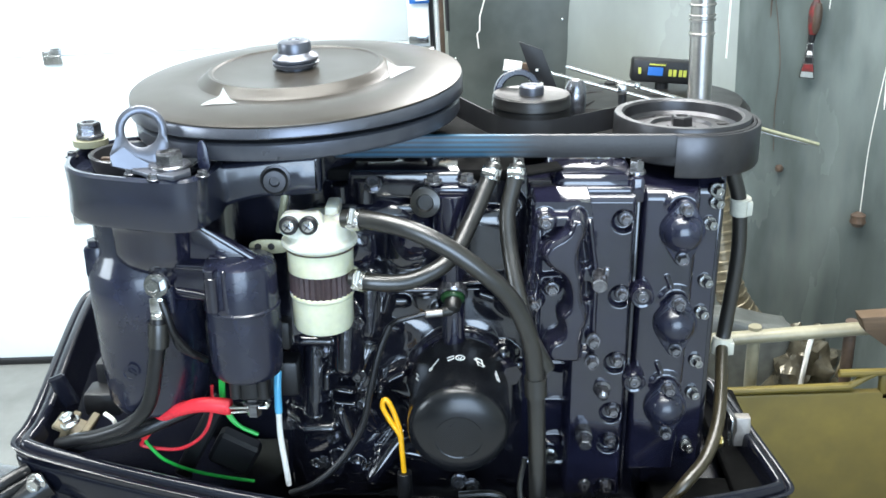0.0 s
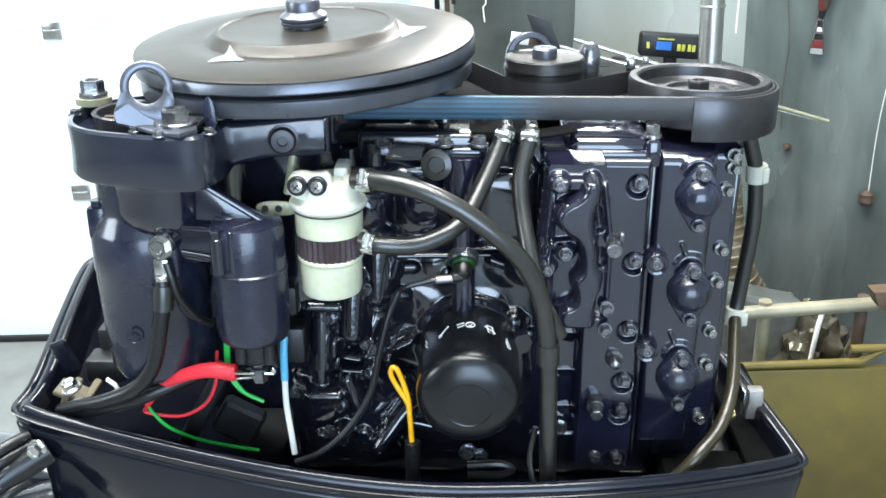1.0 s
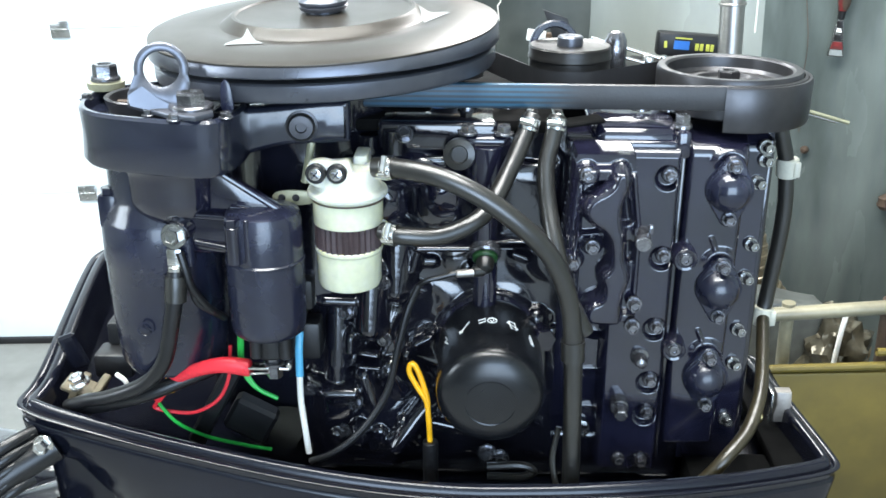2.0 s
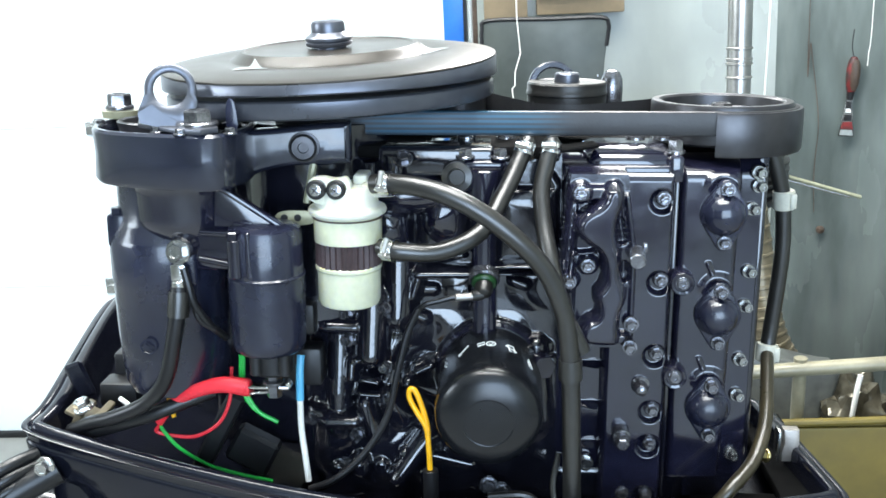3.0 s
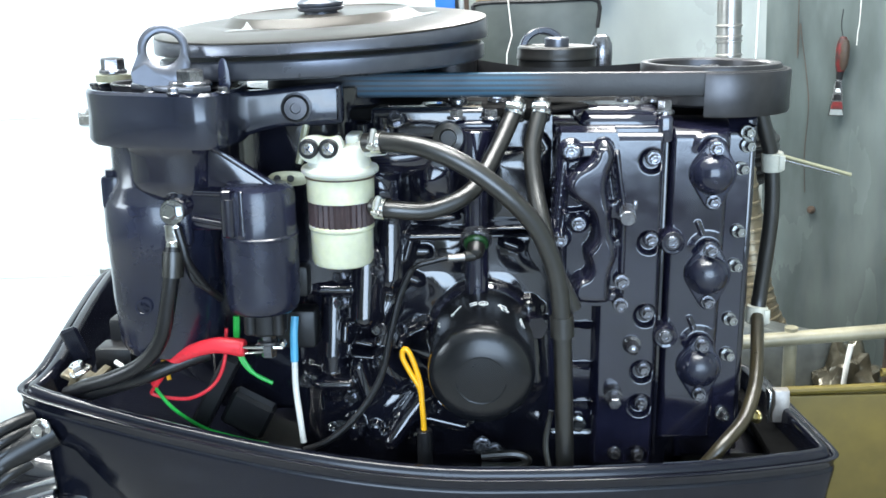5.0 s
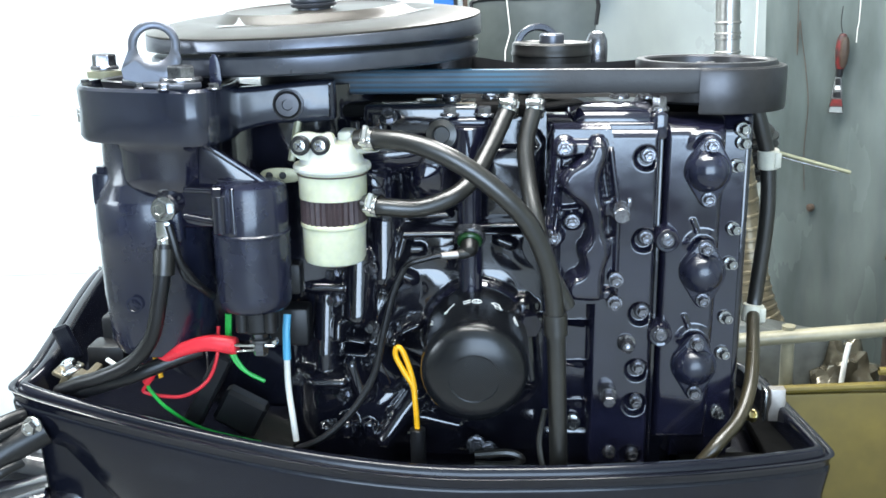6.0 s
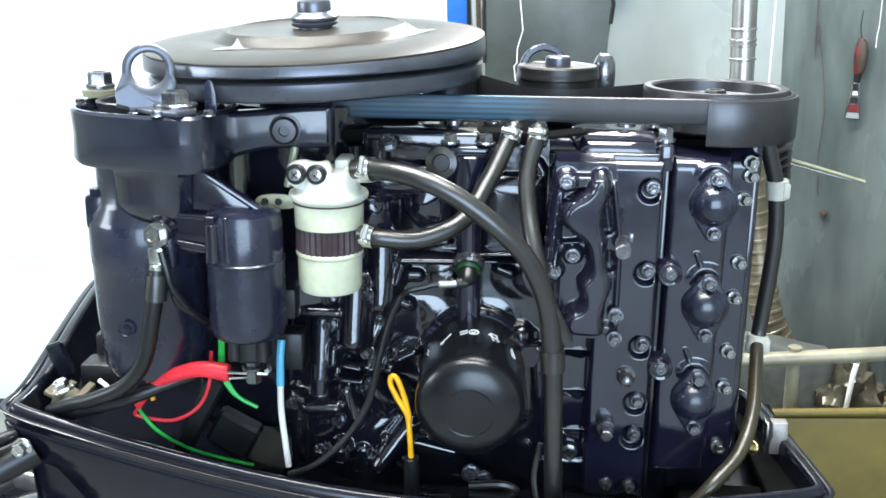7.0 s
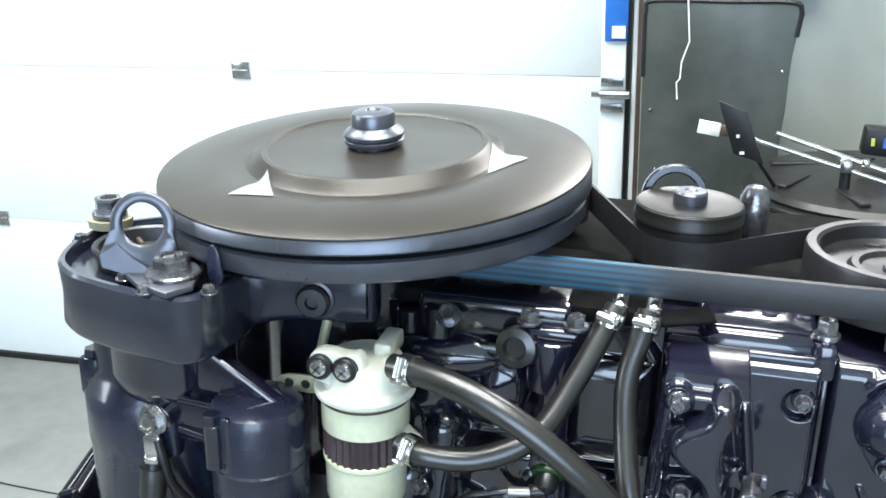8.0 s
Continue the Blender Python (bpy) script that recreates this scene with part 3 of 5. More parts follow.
part("sheet", prism([(0.193, 1.012), (0.224, 1.000), (0.246, 0.942), (0.213, 0.952)], -0.002, 0.002, pose(0, 0.60, 0, 90), 0.0006), PLAST, plate)
part("mark", box((0.2165, 0.5965, 0.973), (0.0035, 0.002, 0.003), 0), WHITE, plate)
part("mark", box((0.222, 0.5965, 0.954), (0.005, 0.002, 0.003), 0), WHITE, plate)
part("stem", rod((0.238, 0.604, 0.946), (0.262, 0.64, 0.905), 0.0022), PLAST, plate)
rods = group_of("chrome_rods", (0.30, 0.63, 0.95), "two chrome rods with a white end tag", "rod")
part("rod", rod((0.203, 0.63, 0.972), (0.46, 0.63, 0.893), 0.0024), CHROME, rods)
part("rod", rod((0.259, 0.645, 0.967), (0.46, 0.645, 0.900), 0.0030), CHROME, rods)
part("tag", box((0.185, 0.628, 0.974), (0.025, 0.006, 0.015), 0.001, 2, (0, 10, 0)), WHITE, rods, "white end tag")
part("holder", box((0.204, 0.63, 0.971), (0.012, 0.008, 0.012), 0.001), RUST, rods)
part("clamp", box((0.336, 0.637, 0.934), (0.014, 0.022, 0.014), 0.003), STEEL, rods)
part("clamp", box((0.358, 0.645, 0.935), (0.010, 0.012, 0.010), 0.003), STEEL, rods)
part("post", rod((0.337, 0.637, 0.905), (0.337, 0.637, 0.932), 0.006), PLAST, rods)
meter = group_of("digital_meter", (0.411, 0.75, 0.90), "small black meter with yellow digits", "meter")
part("case", box((0.411, 0.75, 0.934), (0.092, 0.026, 0.034), 0.004, 2, (0, 6, 0)), PLAST, meter)
part("display", box((0.399, 0.7355, 0.936), (0.022, 0.002, 0.012), 0, 1, (0, 6, 0)), SIGN, meter, "dark blue display")
for x, w in ((0.421, 0.005), (0.4275, 0.005), (0.436, 0.005), (0.4425, 0.005)):
    part("digit_bar", box((x, 0.7355, 0.9325 - (x - 0.42) * 0.1), (w, 0.002, 0.010), 0.0005, 1, (0, 6, 0)), PRINT_Y, meter, "yellow digit bar")
part("print_bar", box((0.402, 0.7355, 0.9455), (0.024, 0.002, 0.0018), 0, 1, (0, 6, 0)), PRINT_Y, meter)
part("led", box((0.376, 0.7355, 0.938), (0.004, 0.002, 0.009), 0), PRINT_Y, meter)
part("foot", rod((0.411, 0.75, 0.905), (0.411, 0.75, 0.92), 0.010), PLAST, meter)

# ---- the outboard motor ----
motor = group_of("outboard_motor", BASE, "black outboard motor without its cowl, flywheel and belt exposed", "outboard motor", m=LEAN)

# flywheel
UP = pose(0, 0, 1.10, 0, -2.4, 0) @ pose(0, 0, -1.10)     # the crank axis stands plumb
TILT = UP @ pose(0, 0, 1.100, 3.2, 0, 0) @ pose(0, 0, -1.100)     # the disc sits a little askew on its ring
FLY_TOP = [(0.1258, 1.0925), (0.1262, 1.0932), (0.1260, 1.0939), (0.1250, 1.0943), (0.118, 1.0956), (0.108, 1.0972), (0.096, 1.0984), (0.086, 1.0982), (0.0795, 1.0972), (0.0755, 1.0974), (0.0720, 1.0992), (0.0690, 1.1020), (0.0665, 1.1036), (0.0640, 1.1036), (0.0625, 1.1026), (0.0600, 1.1022), (0.03, 1.1020), (0, 1.1020)]
fly = part("flywheel", lathe([(0.05, 1.0905), (0.1255, 1.0915)] + FLY_TOP, 128, TILT), FLY, motor, "brown-black steel disc with a raised centre", 24)


def rim_ring(m, r, z, n=128):
    return [m @ Vector((r * math.cos(2 * math.pi * k / n), r * math.sin(2 * math.pi * k / n), z)) for k in range(n)]


part("rim_band", loft([rim_ring(UP, 0.1235, 1.0778), rim_ring(UP, 0.1258, 1.0784), rim_ring(UP, 0.1265, 1.0794), rim_ring(TILT, 0.1265, 1.0916), rim_ring(TILT, 0.1258, 1.0926)]), RIM, fly, "blue-grey steel rim", 40)
part("ring_gear", lathe([(0.05, 1.0615), (0.118, 1.0615), (0.1222, 1.0630), (0.1236, 1.0655), (0.1236, 1.0735), (0.122, 1.0748), (0.05, 1.0748)], 128, UP), RIM, fly, "dark lower rim under a black gap")
part("drive_pulley", lathe([(0.010, 1.036), (0.0385, 1.036), (0.0400, 1.038), (0.0400, 1.060), (0.010, 1.0605)], 96), PULLEY, fly)
hub = part("hub_nut", lathe([(0, 1.098), (0.0128, 1.098), (0.0128, 1.1032), (0.0166, 1.1040), (0.0176, 1.1052), (0.0178, 1.1066), (0.0164, 1.1074), (0.0176, 1.1084), (0.0178, 1.1102), (0.0166, 1.1116), (0.0148, 1.1124), (0.0132, 1.1140), (0.0122, 1.1146), (0, 1.1146)], 48, TILT), RIM, fly, "stepped blued-steel crank nut")
part("nut_head", lathe([(0, 1.114), (0.0128, 1.1142), (0.0128, 1.1198), (0.0118, 1.1220), (0.0096, 1.1230), (0.0045, 1.1232), (0.0036, 1.1222), (0, 1.1222)], 32, TILT), RIM, hub)


def fly_z(r):
    for (r0, z0), (r1, z1) in zip(FLY_TOP, FLY_TOP[1:]):
        if r1 <= r <= r0:
            return z0 + (z1 - z0) * (r0 - r) / (r0 - r1)
    return 1.1006


# two pale triangles laid just above the disc
for tri in (((229, 0.0690), (237, 0.100), (251, 0.088)), ((10, 0.0690), (-22, 0.080), (-2, 0.092))):
    pa, pb, pc = (Vector((r * math.cos(radians(a)), r * math.sin(radians(a)))) for a, r in tri)
    rows = []
    for k in range(13):
        e0, e1 = pa.lerp(pb, k / 12), pa.lerp(pc, k / 12)
        rows.append([TILT @ Vector((q.x, q.y, fly_z(q.length) + 0.0005)) for q in (e0.lerp(e1, i / 8) for i in range(9))])
    part("pale_triangle", loft(rows, cap=False, closed=False), MARK, fly, "pale triangular patch beside the raised centre")

# belt, pulleys
C_FLY, C_PUL, C_IDL, C_GUIDE = Vector((0, 0)), Vector((0.300, 0.017)), Vector((0.182, 0.033)), Vector((0.0944, 0.0919))
R_FLY, R_PUL, R_IDL, R_GUIDE = 0.0405, 0.0545, 0.0315, 0.0235


def tangent(c1, r1, c2, r2):
    d = c2 - c1
    phi = math.atan2(d.y, d.x) + math.asin((r1 - r2) / d.length)
    nn = Vector((-math.sin(phi), math.cos(phi)))
    return c1 - nn * r1, c2 - nn * r2


def belt_path():
    stops = [(C_FLY, R_FLY), (C_PUL, R_PUL), (C_IDL, -R_IDL), (C_GUIDE, R_GUIDE)]
    tang = [tangent(*stops[i], *stops[(i + 1) % 4]) for i in range(4)]
    pts = []
    for i in range(4):
        p, q = tang[i]
        pts += [p.lerp(q, k / 10) for k in range(11)]
        c, r = stops[(i + 1) % 4]
        nxt = tang[(i + 1) % 4][0]
        a0, a1 = math.atan2(q.y - c.y, q.x - c.x), math.atan2(nxt.y - c.y, nxt.x - c.x)
        if r > 0:
            while a1 < a0:
                a1 += 2 * math.pi
        else:
            while a1 > a0:
                a1 -= 2 * math.pi
        steps = 24
        pts += [c + Vector((math.cos(a0 + (a1 - a0) * k / steps), math.sin(a0 + (a1 - a0) * k / steps))) * abs(r) for k in range(1, steps)]
    return pts


def ribbon(path, z0, z1, thick):
    loops = []
    n = len(path)
    for i, p in enumerate(path):
        t = (path[(i + 1) % n] - path[i - 1]).normalized()
        o = Vector((t.y, -t.x)) * thick
        q = p + o
        prof = [(p, z0), (q, z0 + 0.0006), (q + o * 0.2, z0 + 0.0015), (q + o * 0.2, z1 - 0.0015), (q, z1 - 0.0006), (p, z1)]
        loops.append([(v.x, v.y, z) for v, z in prof])
    loops.append(loops[0])
    return loft(loops, cap=False)


belt = part("drive_belt", ribbon(belt_path(), 1.0415, 1.0595, 0.0022), BELT, motor, "black ribbed drive belt with blue printed lines")
pul = part("driven_pulley", lathe([(0.0, 1.036), (0.050, 1.032), (0.0535, 1.034), (0.0535, 1.0605), (0.0525, 1.0625), (0.0475, 1.0625), (0.0455, 1.0610), (0.0445, 1.0535), (0.0420, 1.0508), (0.0300, 1.0508), (0.0278, 1.0532), (0.0240, 1.0532), (0.0222, 1.0505), (0.015, 1.0500), (0, 1.0500)], 80, pose(C_PUL.x, C_PUL.y, 0)), PULLEY, motor, "dished dark steel pulley")
bolt((C_PUL.x, C_PUL.y, 1.0498), (0, 0, 1), pul, 0.0085, 0.010, PULLEY)
for a in (20, 110, 200, 290):
    part("lightening_hole", lathe([(0, 1.0502), (0.0050, 1.0502), (0.0058, 1.0512), (0.0050, 1.0516), (0.0042, 1.0511), (0, 1.0511)], 18, pose(C_PUL.x + 0.0358 * math.cos(radians(a)), C_PUL.y + 0.0358 * math.sin(radians(a)), 0)), PLAST, pul)
part("belt_guard", join(lathe([(0.0575, 1.0265), (0.0595, 1.0265), (0.0605, 1.0285), (0.0605, 1.0565), (0.0595, 1.0585), (0.0575, 1.0585), (0.0575, 1.0265)], 40, pose(C_PUL.x, C_PUL.y, 0), 0, -104, 40)), PULLEY, motor, "smooth dark steel belt guard round the pulley")
idl = part("idler_pulley", lathe([(0, 1.040), (0.031, 1.040), (0.031, 1.0640), (0.0318, 1.0650), (0.0318, 1.0672), (0.0312, 1.0682), (0.0312, 1.0732), (0.0302, 1.0745), (0.0285, 1.0740), (0.012, 1.0740), (0, 1.0740)], 64, pose(C_IDL.x, C_IDL.y, 0)), DRUM, motor, "dark steel idler pulley")
part("idler_bolt", lathe([(0, 1.073), (0.0098, 1.073), (0.0098, 1.0800), (0.0088, 1.0812), (0.0040, 1.0812), (0.0030, 1.0805), (0, 1.0805)], 24, pose(C_IDL.x, C_IDL.y, 0)), RIM, idl)
gd = part("guide_pulley", lathe([(0, 1.038), (0.0228, 1.038), (0.0228, 1.061), (0.0215, 1.0625), (0, 1.0625)], 40, pose(C_GUIDE.x, C_GUIDE.y, 0)), PULLEY, motor, "small dark guide pulley under the flywheel")
part("guide_pin", rod((C_GUIDE.x, C_GUIDE.y, 1.02), (C_GUIDE.x, C_GUIDE.y, 1.04), 0.008), BOLT, gd)
part("stud", lathe([(0, 1.045), (0.0085, 1.045), (0.009, 1.066), (0.0085, 1.075), (0.006, 1.0805), (0.003, 1.082), (0, 1.082)], 20, pose(0.219, 0.052, 0)), BOLT, motor, "round-headed black steel stud")


def eye_ring(c, r0, r1, t, ax):
    """A flat lifting ring standing upright."""
    m = along(c, Vector(c) + Vector(ax))
    return lathe([(r0, -t), (r1 - 0.001, -t), (r1, -t + 0.001), (r1, t - 0.001), (r1 - 0.001, t), (r0 + 0.001, t), (r0, t - 0.001), (r0, -t)], 40, m)


part("lifting_ring", join(eye_ring((0.172, 0.062, 1.068), 0.0145, 0.0200, 0.003, (0.2, -1, 0.15)), box((0.172, 0.062, 1.045), (0.03, 0.006, 0.02), 0.002)), SATIN, motor, "dark steel lifting ring")

# starter cover at the front end
out = chaikin([(-0.150, -0.040), (-0.157, -0.082), (-0.140, -0.122), (-0.090, -0.138), (-0.055, -0.143), (-0.043, -0.128), (-0.038, -0.090), (-0.050, -0.030), (-0.10, -0.012)], 3)
cx, cy = sum(p[0] for p in out) / len(out), sum(p[1] for p in out) / len(out)


def inset(poly, d):
    res = []
    n = len(poly)
    for i, (x, y) in enumerate(poly):
        t = Vector((poly[(i + 1) % n][0] - poly[i - 1][0], poly[(i + 1) % n][1] - poly[i - 1][1])).normalized()
        q = Vector((x, y)) + Vector((-t.y, t.x)) * d
        if (q - Vector((cx, cy))).length > (Vector((x, y)) - Vector((cx, cy))).length:
            q = Vector((x, y)) - Vector((-t.y, t.x)) * d
        res.append((q.x, q.y))
    return res


lv = lambda poly, z: [(x, y, z) for x, y in poly]  # noqa: E731
tray = [lv(inset(out, 0.006), 1.017), lv(inset(out, 0.002), 1.0175), lv(out, 1.0205), lv(inset(out, -0.001), 1.038), lv(out, 1.0525), lv(inset(out, 0.0015), 1.0545), lv(inset(out, 0.004), 1.0545), lv(inset(out, 0.005), 1.0525), lv(inset(out, 0.006), 1.047), lv(inset(out, 0.012), 1.046)]
cover = part("starter_cover", loft(tray), COVER, motor, "dark grey cast cover with an open top", 40)
part("pulley_cup", lathe([(0.020, 1.045), (0.027, 1.046), (0.030, 1.0565), (0.0285, 1.0575), (0.0265, 1.0565), (0.024, 1.049), (0.012, 1.0475), (0.012, 1.052), (0, 1.052)], 40, pose(-0.108, -0.078, 0)), PULLEY, cover, "worn steel cup with a spiral web")
for a in range(0, 360, 45):
    part("web", box((-0.108 + 0.018 * math.cos(radians(a)), -0.078 + 0.018 * math.sin(radians(a)), 1.050), (0.010, 0.003, 0.006), 0.0008, 1, (0, 0, a)), RUST, cover)
arm_a = chaikin([(-0.0593, 1.0147), (-0.0448, 1.0153), (-0.024, 1.023), (-0.0053, 1.0267), (0.0133, 1.0262), (0.0299, 1.0277), (0.0346, 1.0279), (0.0351, 1.0313), (0.0351, 1.0526), (0.0346, 1.0562), (0.0299, 1.0562), (0.0112, 1.0552), (-0.0136, 1.0521), (-0.0375, 1.0505), (-0.0593, 1.0521)], 2)
arm = prism(arm_a, -0.010, 0.010, pose(-0.0080, -0.0800, 0, 90, 0, 4), 0.004, 3)
part("cover_arm", arm, COVER, cover, "cast arm running back from the cover")
part("pivot_bolt", lathe([(0, 0), (0.0105, 0), (0.0108, 0.003), (0.0092, 0.0034), (0.0092, 0.006), (0.0078, 0.0078), (0.0038, 0.0080), (0.0034, 0.005), (0, 0.005)], 32, along((-0.0045, -0.0880, 1.0397), (-0.0035, -0.1000, 1.0400))), PULLEY, cover, "round socket-head bolt")
lug = prism(chaikin([(-0.130, -0.095), (-0.064, -0.150), (-0.048, -0.125), (-0.085, -0.085)], 1), 1.0550, 1.0585, None, 0.0008)
part("lifting_plate", lug, RIM, cover, "flat plate under the lifting ring")


def eye_plate(hole, ring, foot, t, m, n=72):
    """A flat ring that runs out into a foot: the outline is the ring or the foot's edge, whichever lies further out."""
    outer = []
    for k in range(n):
        u = Vector((math.cos(2 * math.pi * k / n), math.sin(2 * math.pi * k / n)))
        reach = ring
        for p, q in zip(foot, foot[1:] + foot[:1]):
            p, e = Vector(p), Vector(q) - Vector(p)
            den = u.x * e.y - u.y * e.x
            if abs(den) > 1e-9:
                d, w = (p.x * e.y - p.y * e.x) / den, (p.x * u.y - p.y * u.x) / den
                if d > 0 and 0 <= w <= 1:
                    reach = max(reach, d)
        outer.append(u * reach)
    inner = [v.normalized() * hole for v in outer]
    rim = lambda pts, k, z: [m @ Vector((v.x * k, v.y * k, z)) for v in pts]  # noqa: E731
    loops = [rim(inner, 1, -t + 0.0006), rim(inner, 1.05, -t), rim(outer, 0.97, -t), rim(outer, 1, -t + 0.0006), rim(outer, 1, t - 0.0006), rim(outer, 0.97, t), rim(inner, 1.05, t), rim(inner, 1, t - 0.0006), rim(inner, 1, -t + 0.0006)]
    return loft(loops, cap=False)


EYE = pose(-0.0875, -0.114, 1.0815, 76, 0, 12)
eye = part("lifting_eye", eye_plate(0.0112, 0.0168, [(-0.0150, 0.001), (-0.0215, -0.0150), (-0.0205, -0.0185), (0.0105, -0.0262), (0.0180, -0.0110), (0.0150, 0.001)], 0.0020, EYE), RIM, cover, "dark steel lifting eye", 50)
foot = loft([[EYE @ Vector(p) for p in ((-0.0212, -0.0160, z), (-0.0120, -0.0105, z), (-0.004, -0.0175, z), (0.0105, -0.0262, z), (-0.006, -0.0262, z), (-0.0200, -0.0225, z))] for z in (0.0018, 0.0042)])
part("bent_foot", foot, RIM, eye)
bolt((-0.0685, -0.121, 1.0585), (0, 0, 1), cover, 0.0098, 0.0105, BOLT, 1.45)
part("washer", lathe([(0.004, 1.0555), (0.0125, 1.0555), (0.0130, 1.0605), (0.004, 1.0605)], 28, pose(-0.146, -0.054, 0)), PLATED, cover, "pale plated washer")
bolt((-0.146, -0.054, 1.0615), (0, 0, 1), cover, 0.0085, 0.011, BOLT, 1.2)
for p in ((-0.153, -0.075, 1.052), (-0.095, -0.124, 1.054), (-0.075, -0.138, 1.0545), (-0.045, -0.128, 1.054)):
    bolt(p, (0, 0, 1), cover, 0.0035, 0.004)
part("pointer", prism(chaikin([(-0.0500, 1.054), (-0.0500, 1.0725), (-0.0465, 1.0770), (-0.0430, 1.0725), (-0.0415, 1.054)], 1), -0.0012, 0.0012, pose(0, -0.118, 0, 90, 0, 0), 0.0004), SATIN, cover, "small upright pointer")

# starter motor and solenoid
st = part("starter_motor", lathe([(0, 0.858), (0.024, 0.858), (0.034, 0.862), (0.038, 0.870), (0.0405, 0.905), (0.0412, 0.944), (0.0418, 0.945), (0.0418, 0.974), (0.0405, 0.977), (0.036, 0.986), (0.034, 0.990), (0.034, 1.018), (0, 1.018)], 64, pose(-0.106, -0.082, 0)), SATIN, motor, "black satin starter motor body")
part("stamp", eye_ring((-0.112, -0.1245, 0.904), 0.0048, 0.0056, 0.0006, (0, -1, 0.05)), SATIN, st, "round moulded stamp")
part("stamp_bar", box((-0.112, -0.1243, 0.904), (0.006, 0.001, 0.0012), 0, 1, (0, 30, 0)), SATIN, st)
part("ear", join(box((-0.136, -0.098, 0.982), (0.014, 0.016, 0.024), 0.003), rod((-0.136, -0.099, 0.988), (-0.136, -0.099, 0.998), 0.0055, n=6)), SATIN, st, "bolt ear")
part("drive_housing", lathe([(0, 0.968), (0.012, 0.970), (0.024, 0.975), (0.0310, 0.981), (0.0345, 0.987), (0.0355, 0.994), (0.0358, 1.010), (0.0372, 1.016), (0.0385, 1.018), (0, 1.018)], 64, pose(-0.090, -0.090, 0)), BLACK, st, "glossy black nose housing", 50)
part("nose_edge", tube([(-0.1235, -0.103, 1.0165), (-0.1225, -0.1035, 1.000), (-0.1180, -0.105, 0.982), (-0.1080, -0.112, 0.973)], (0.0028, 0.0040), n=12), BLACK, st)
part("gusset", prism([(-0.062, 1.016), (-0.057, 1.016), (-0.016, 0.990), (-0.016, 0.984), (-0.064, 0.984)], -0.006, 0.003, pose(0, -0.112, 0, 90), 0.002), BLACK, st, "triangular stiffening web")
for p, q in (((-0.0580, 1.0160), (-0.0165, 0.9885)), ((-0.0500, 0.9905), (-0.0180, 0.9862))):
    part("gusset_rib", rod((p[0], -0.1155, p[1]), (q[0], -0.1155, q[1]), 0.0021, n=10), BLACK, st)
part("bridge", box((-0.052, -0.108, 0.972), (0.056, 0.020, 0.030), 0.005, 3), BLACK, st)
for p, q in (((-0.072, 0.9850), (-0.040, 0.9842)), ((-0.074, 0.9665), (-0.040, 0.9612))):
    part("bridge_rib", tube([(p[0], -0.1180, p[1]), ((p[0] + q[0]) / 2, -0.1190, (p[1] + q[1]) / 2), (q[0], -0.1215, q[1])], 0.0024, n=12), BLACK, st)
part("terminal_boss", lathe([(0, 0), (0.0115, 0), (0.0110, 0.006), (0.0085, 0.012), (0.0080, 0.016), (0, 0.016)], 32, along((-0.0790, -0.1060, 0.9780), (-0.0850, -0.124, 0.9740))), BLACK, st)
part("terminal_block", box((-0.092, -0.114, 0.962), (0.032, 0.012, 0.032), 0.004, 3), SATIN, st)
sol = part("solenoid", lathe([(0, 0.9010), (0.0215, 0.9010), (0.0240, 0.9030), (0.0252, 0.9065), (0.0258, 0.9120), (0.0262, 0.9545), (0.0268, 0.9552), (0.0268, 0.9562), (0.0258, 0.9572), (0.0255, 0.984), (0.0240, 0.9885), (0.020, 0.9905), (0, 0.991)], 64, pose(-0.0285, -0.115, 0)), SATIN, motor, "black satin solenoid can", 40)
part("long_screw", join(rod((-0.0440, -0.1365, 0.9585), (-0.0440, -0.1365, 0.985), 0.0050, n=18), rod((-0.0440, -0.1365, 0.984), (-0.0440, -0.1365, 0.9905), 0.0052, n=6)), BLACK, sol, "glossy screw column with a hex head")
part("screw_fillet", join(rod((-0.0340, -0.1385, 0.9585), (-0.0345, -0.1385, 0.990), 0.0026, 0.0018, n=12), box((-0.0345, -0.1375, 0.9600), (0.008, 0.006, 0.007), 0.002)), BLACK, sol)
part("end_cap", lathe([(0, 0.884), (0.0130, 0.884), (0.0145, 0.886), (0.0150, 0.902), (0, 0.902)], 28, pose(-0.027, -0.115, 0)), PLAST, sol, "black plastic terminal cap")
for x in (-0.036, -0.016):
    part("lobe", rod((x, -0.127, 0.886), (x, -0.127, 0.903), 0.0045, n=14), PLAST, sol)
part("terminal", join(rod((-0.026, -0.118, 0.866), (-0.026, -0.118, 0.884), 0.0055, n=6), rod((-0.026, -0.118, 0.876), (-0.026, -0.118, 0.879), 0.0075, n=20)), BOLT, sol)
bolt((-0.087, -0.122, 0.972), (-0.1, -1, 0.15), st, 0.0064, 0.008, STEEL, 1.4, label="bright steel terminal nut")
part("cable_lug", join(box((-0.087, -0.1255, 0.956), (0.010, 0.003, 0.016), 0.001), rod((-0.087, -0.126, 0.944), (-0.087, -0.126, 0.953), 0.0052, n=14)), CHROME, st, "bright crimped lug")
part("battery_cable", tube([(-0.087, -0.126, 0.948), (-0.0875, -0.129, 0.935), (-0.0915, -0.130, 0.913), (-0.100, -0.129, 0.882), (-0.118, -0.124, 0.861), (-0.146, -0.116, 0.846), (-0.166, -0.108, 0.838), (-0.185, -0.10, 0.828)], (0.0058, 0.0050), n=16), CABLE, motor, "thick black battery cable")
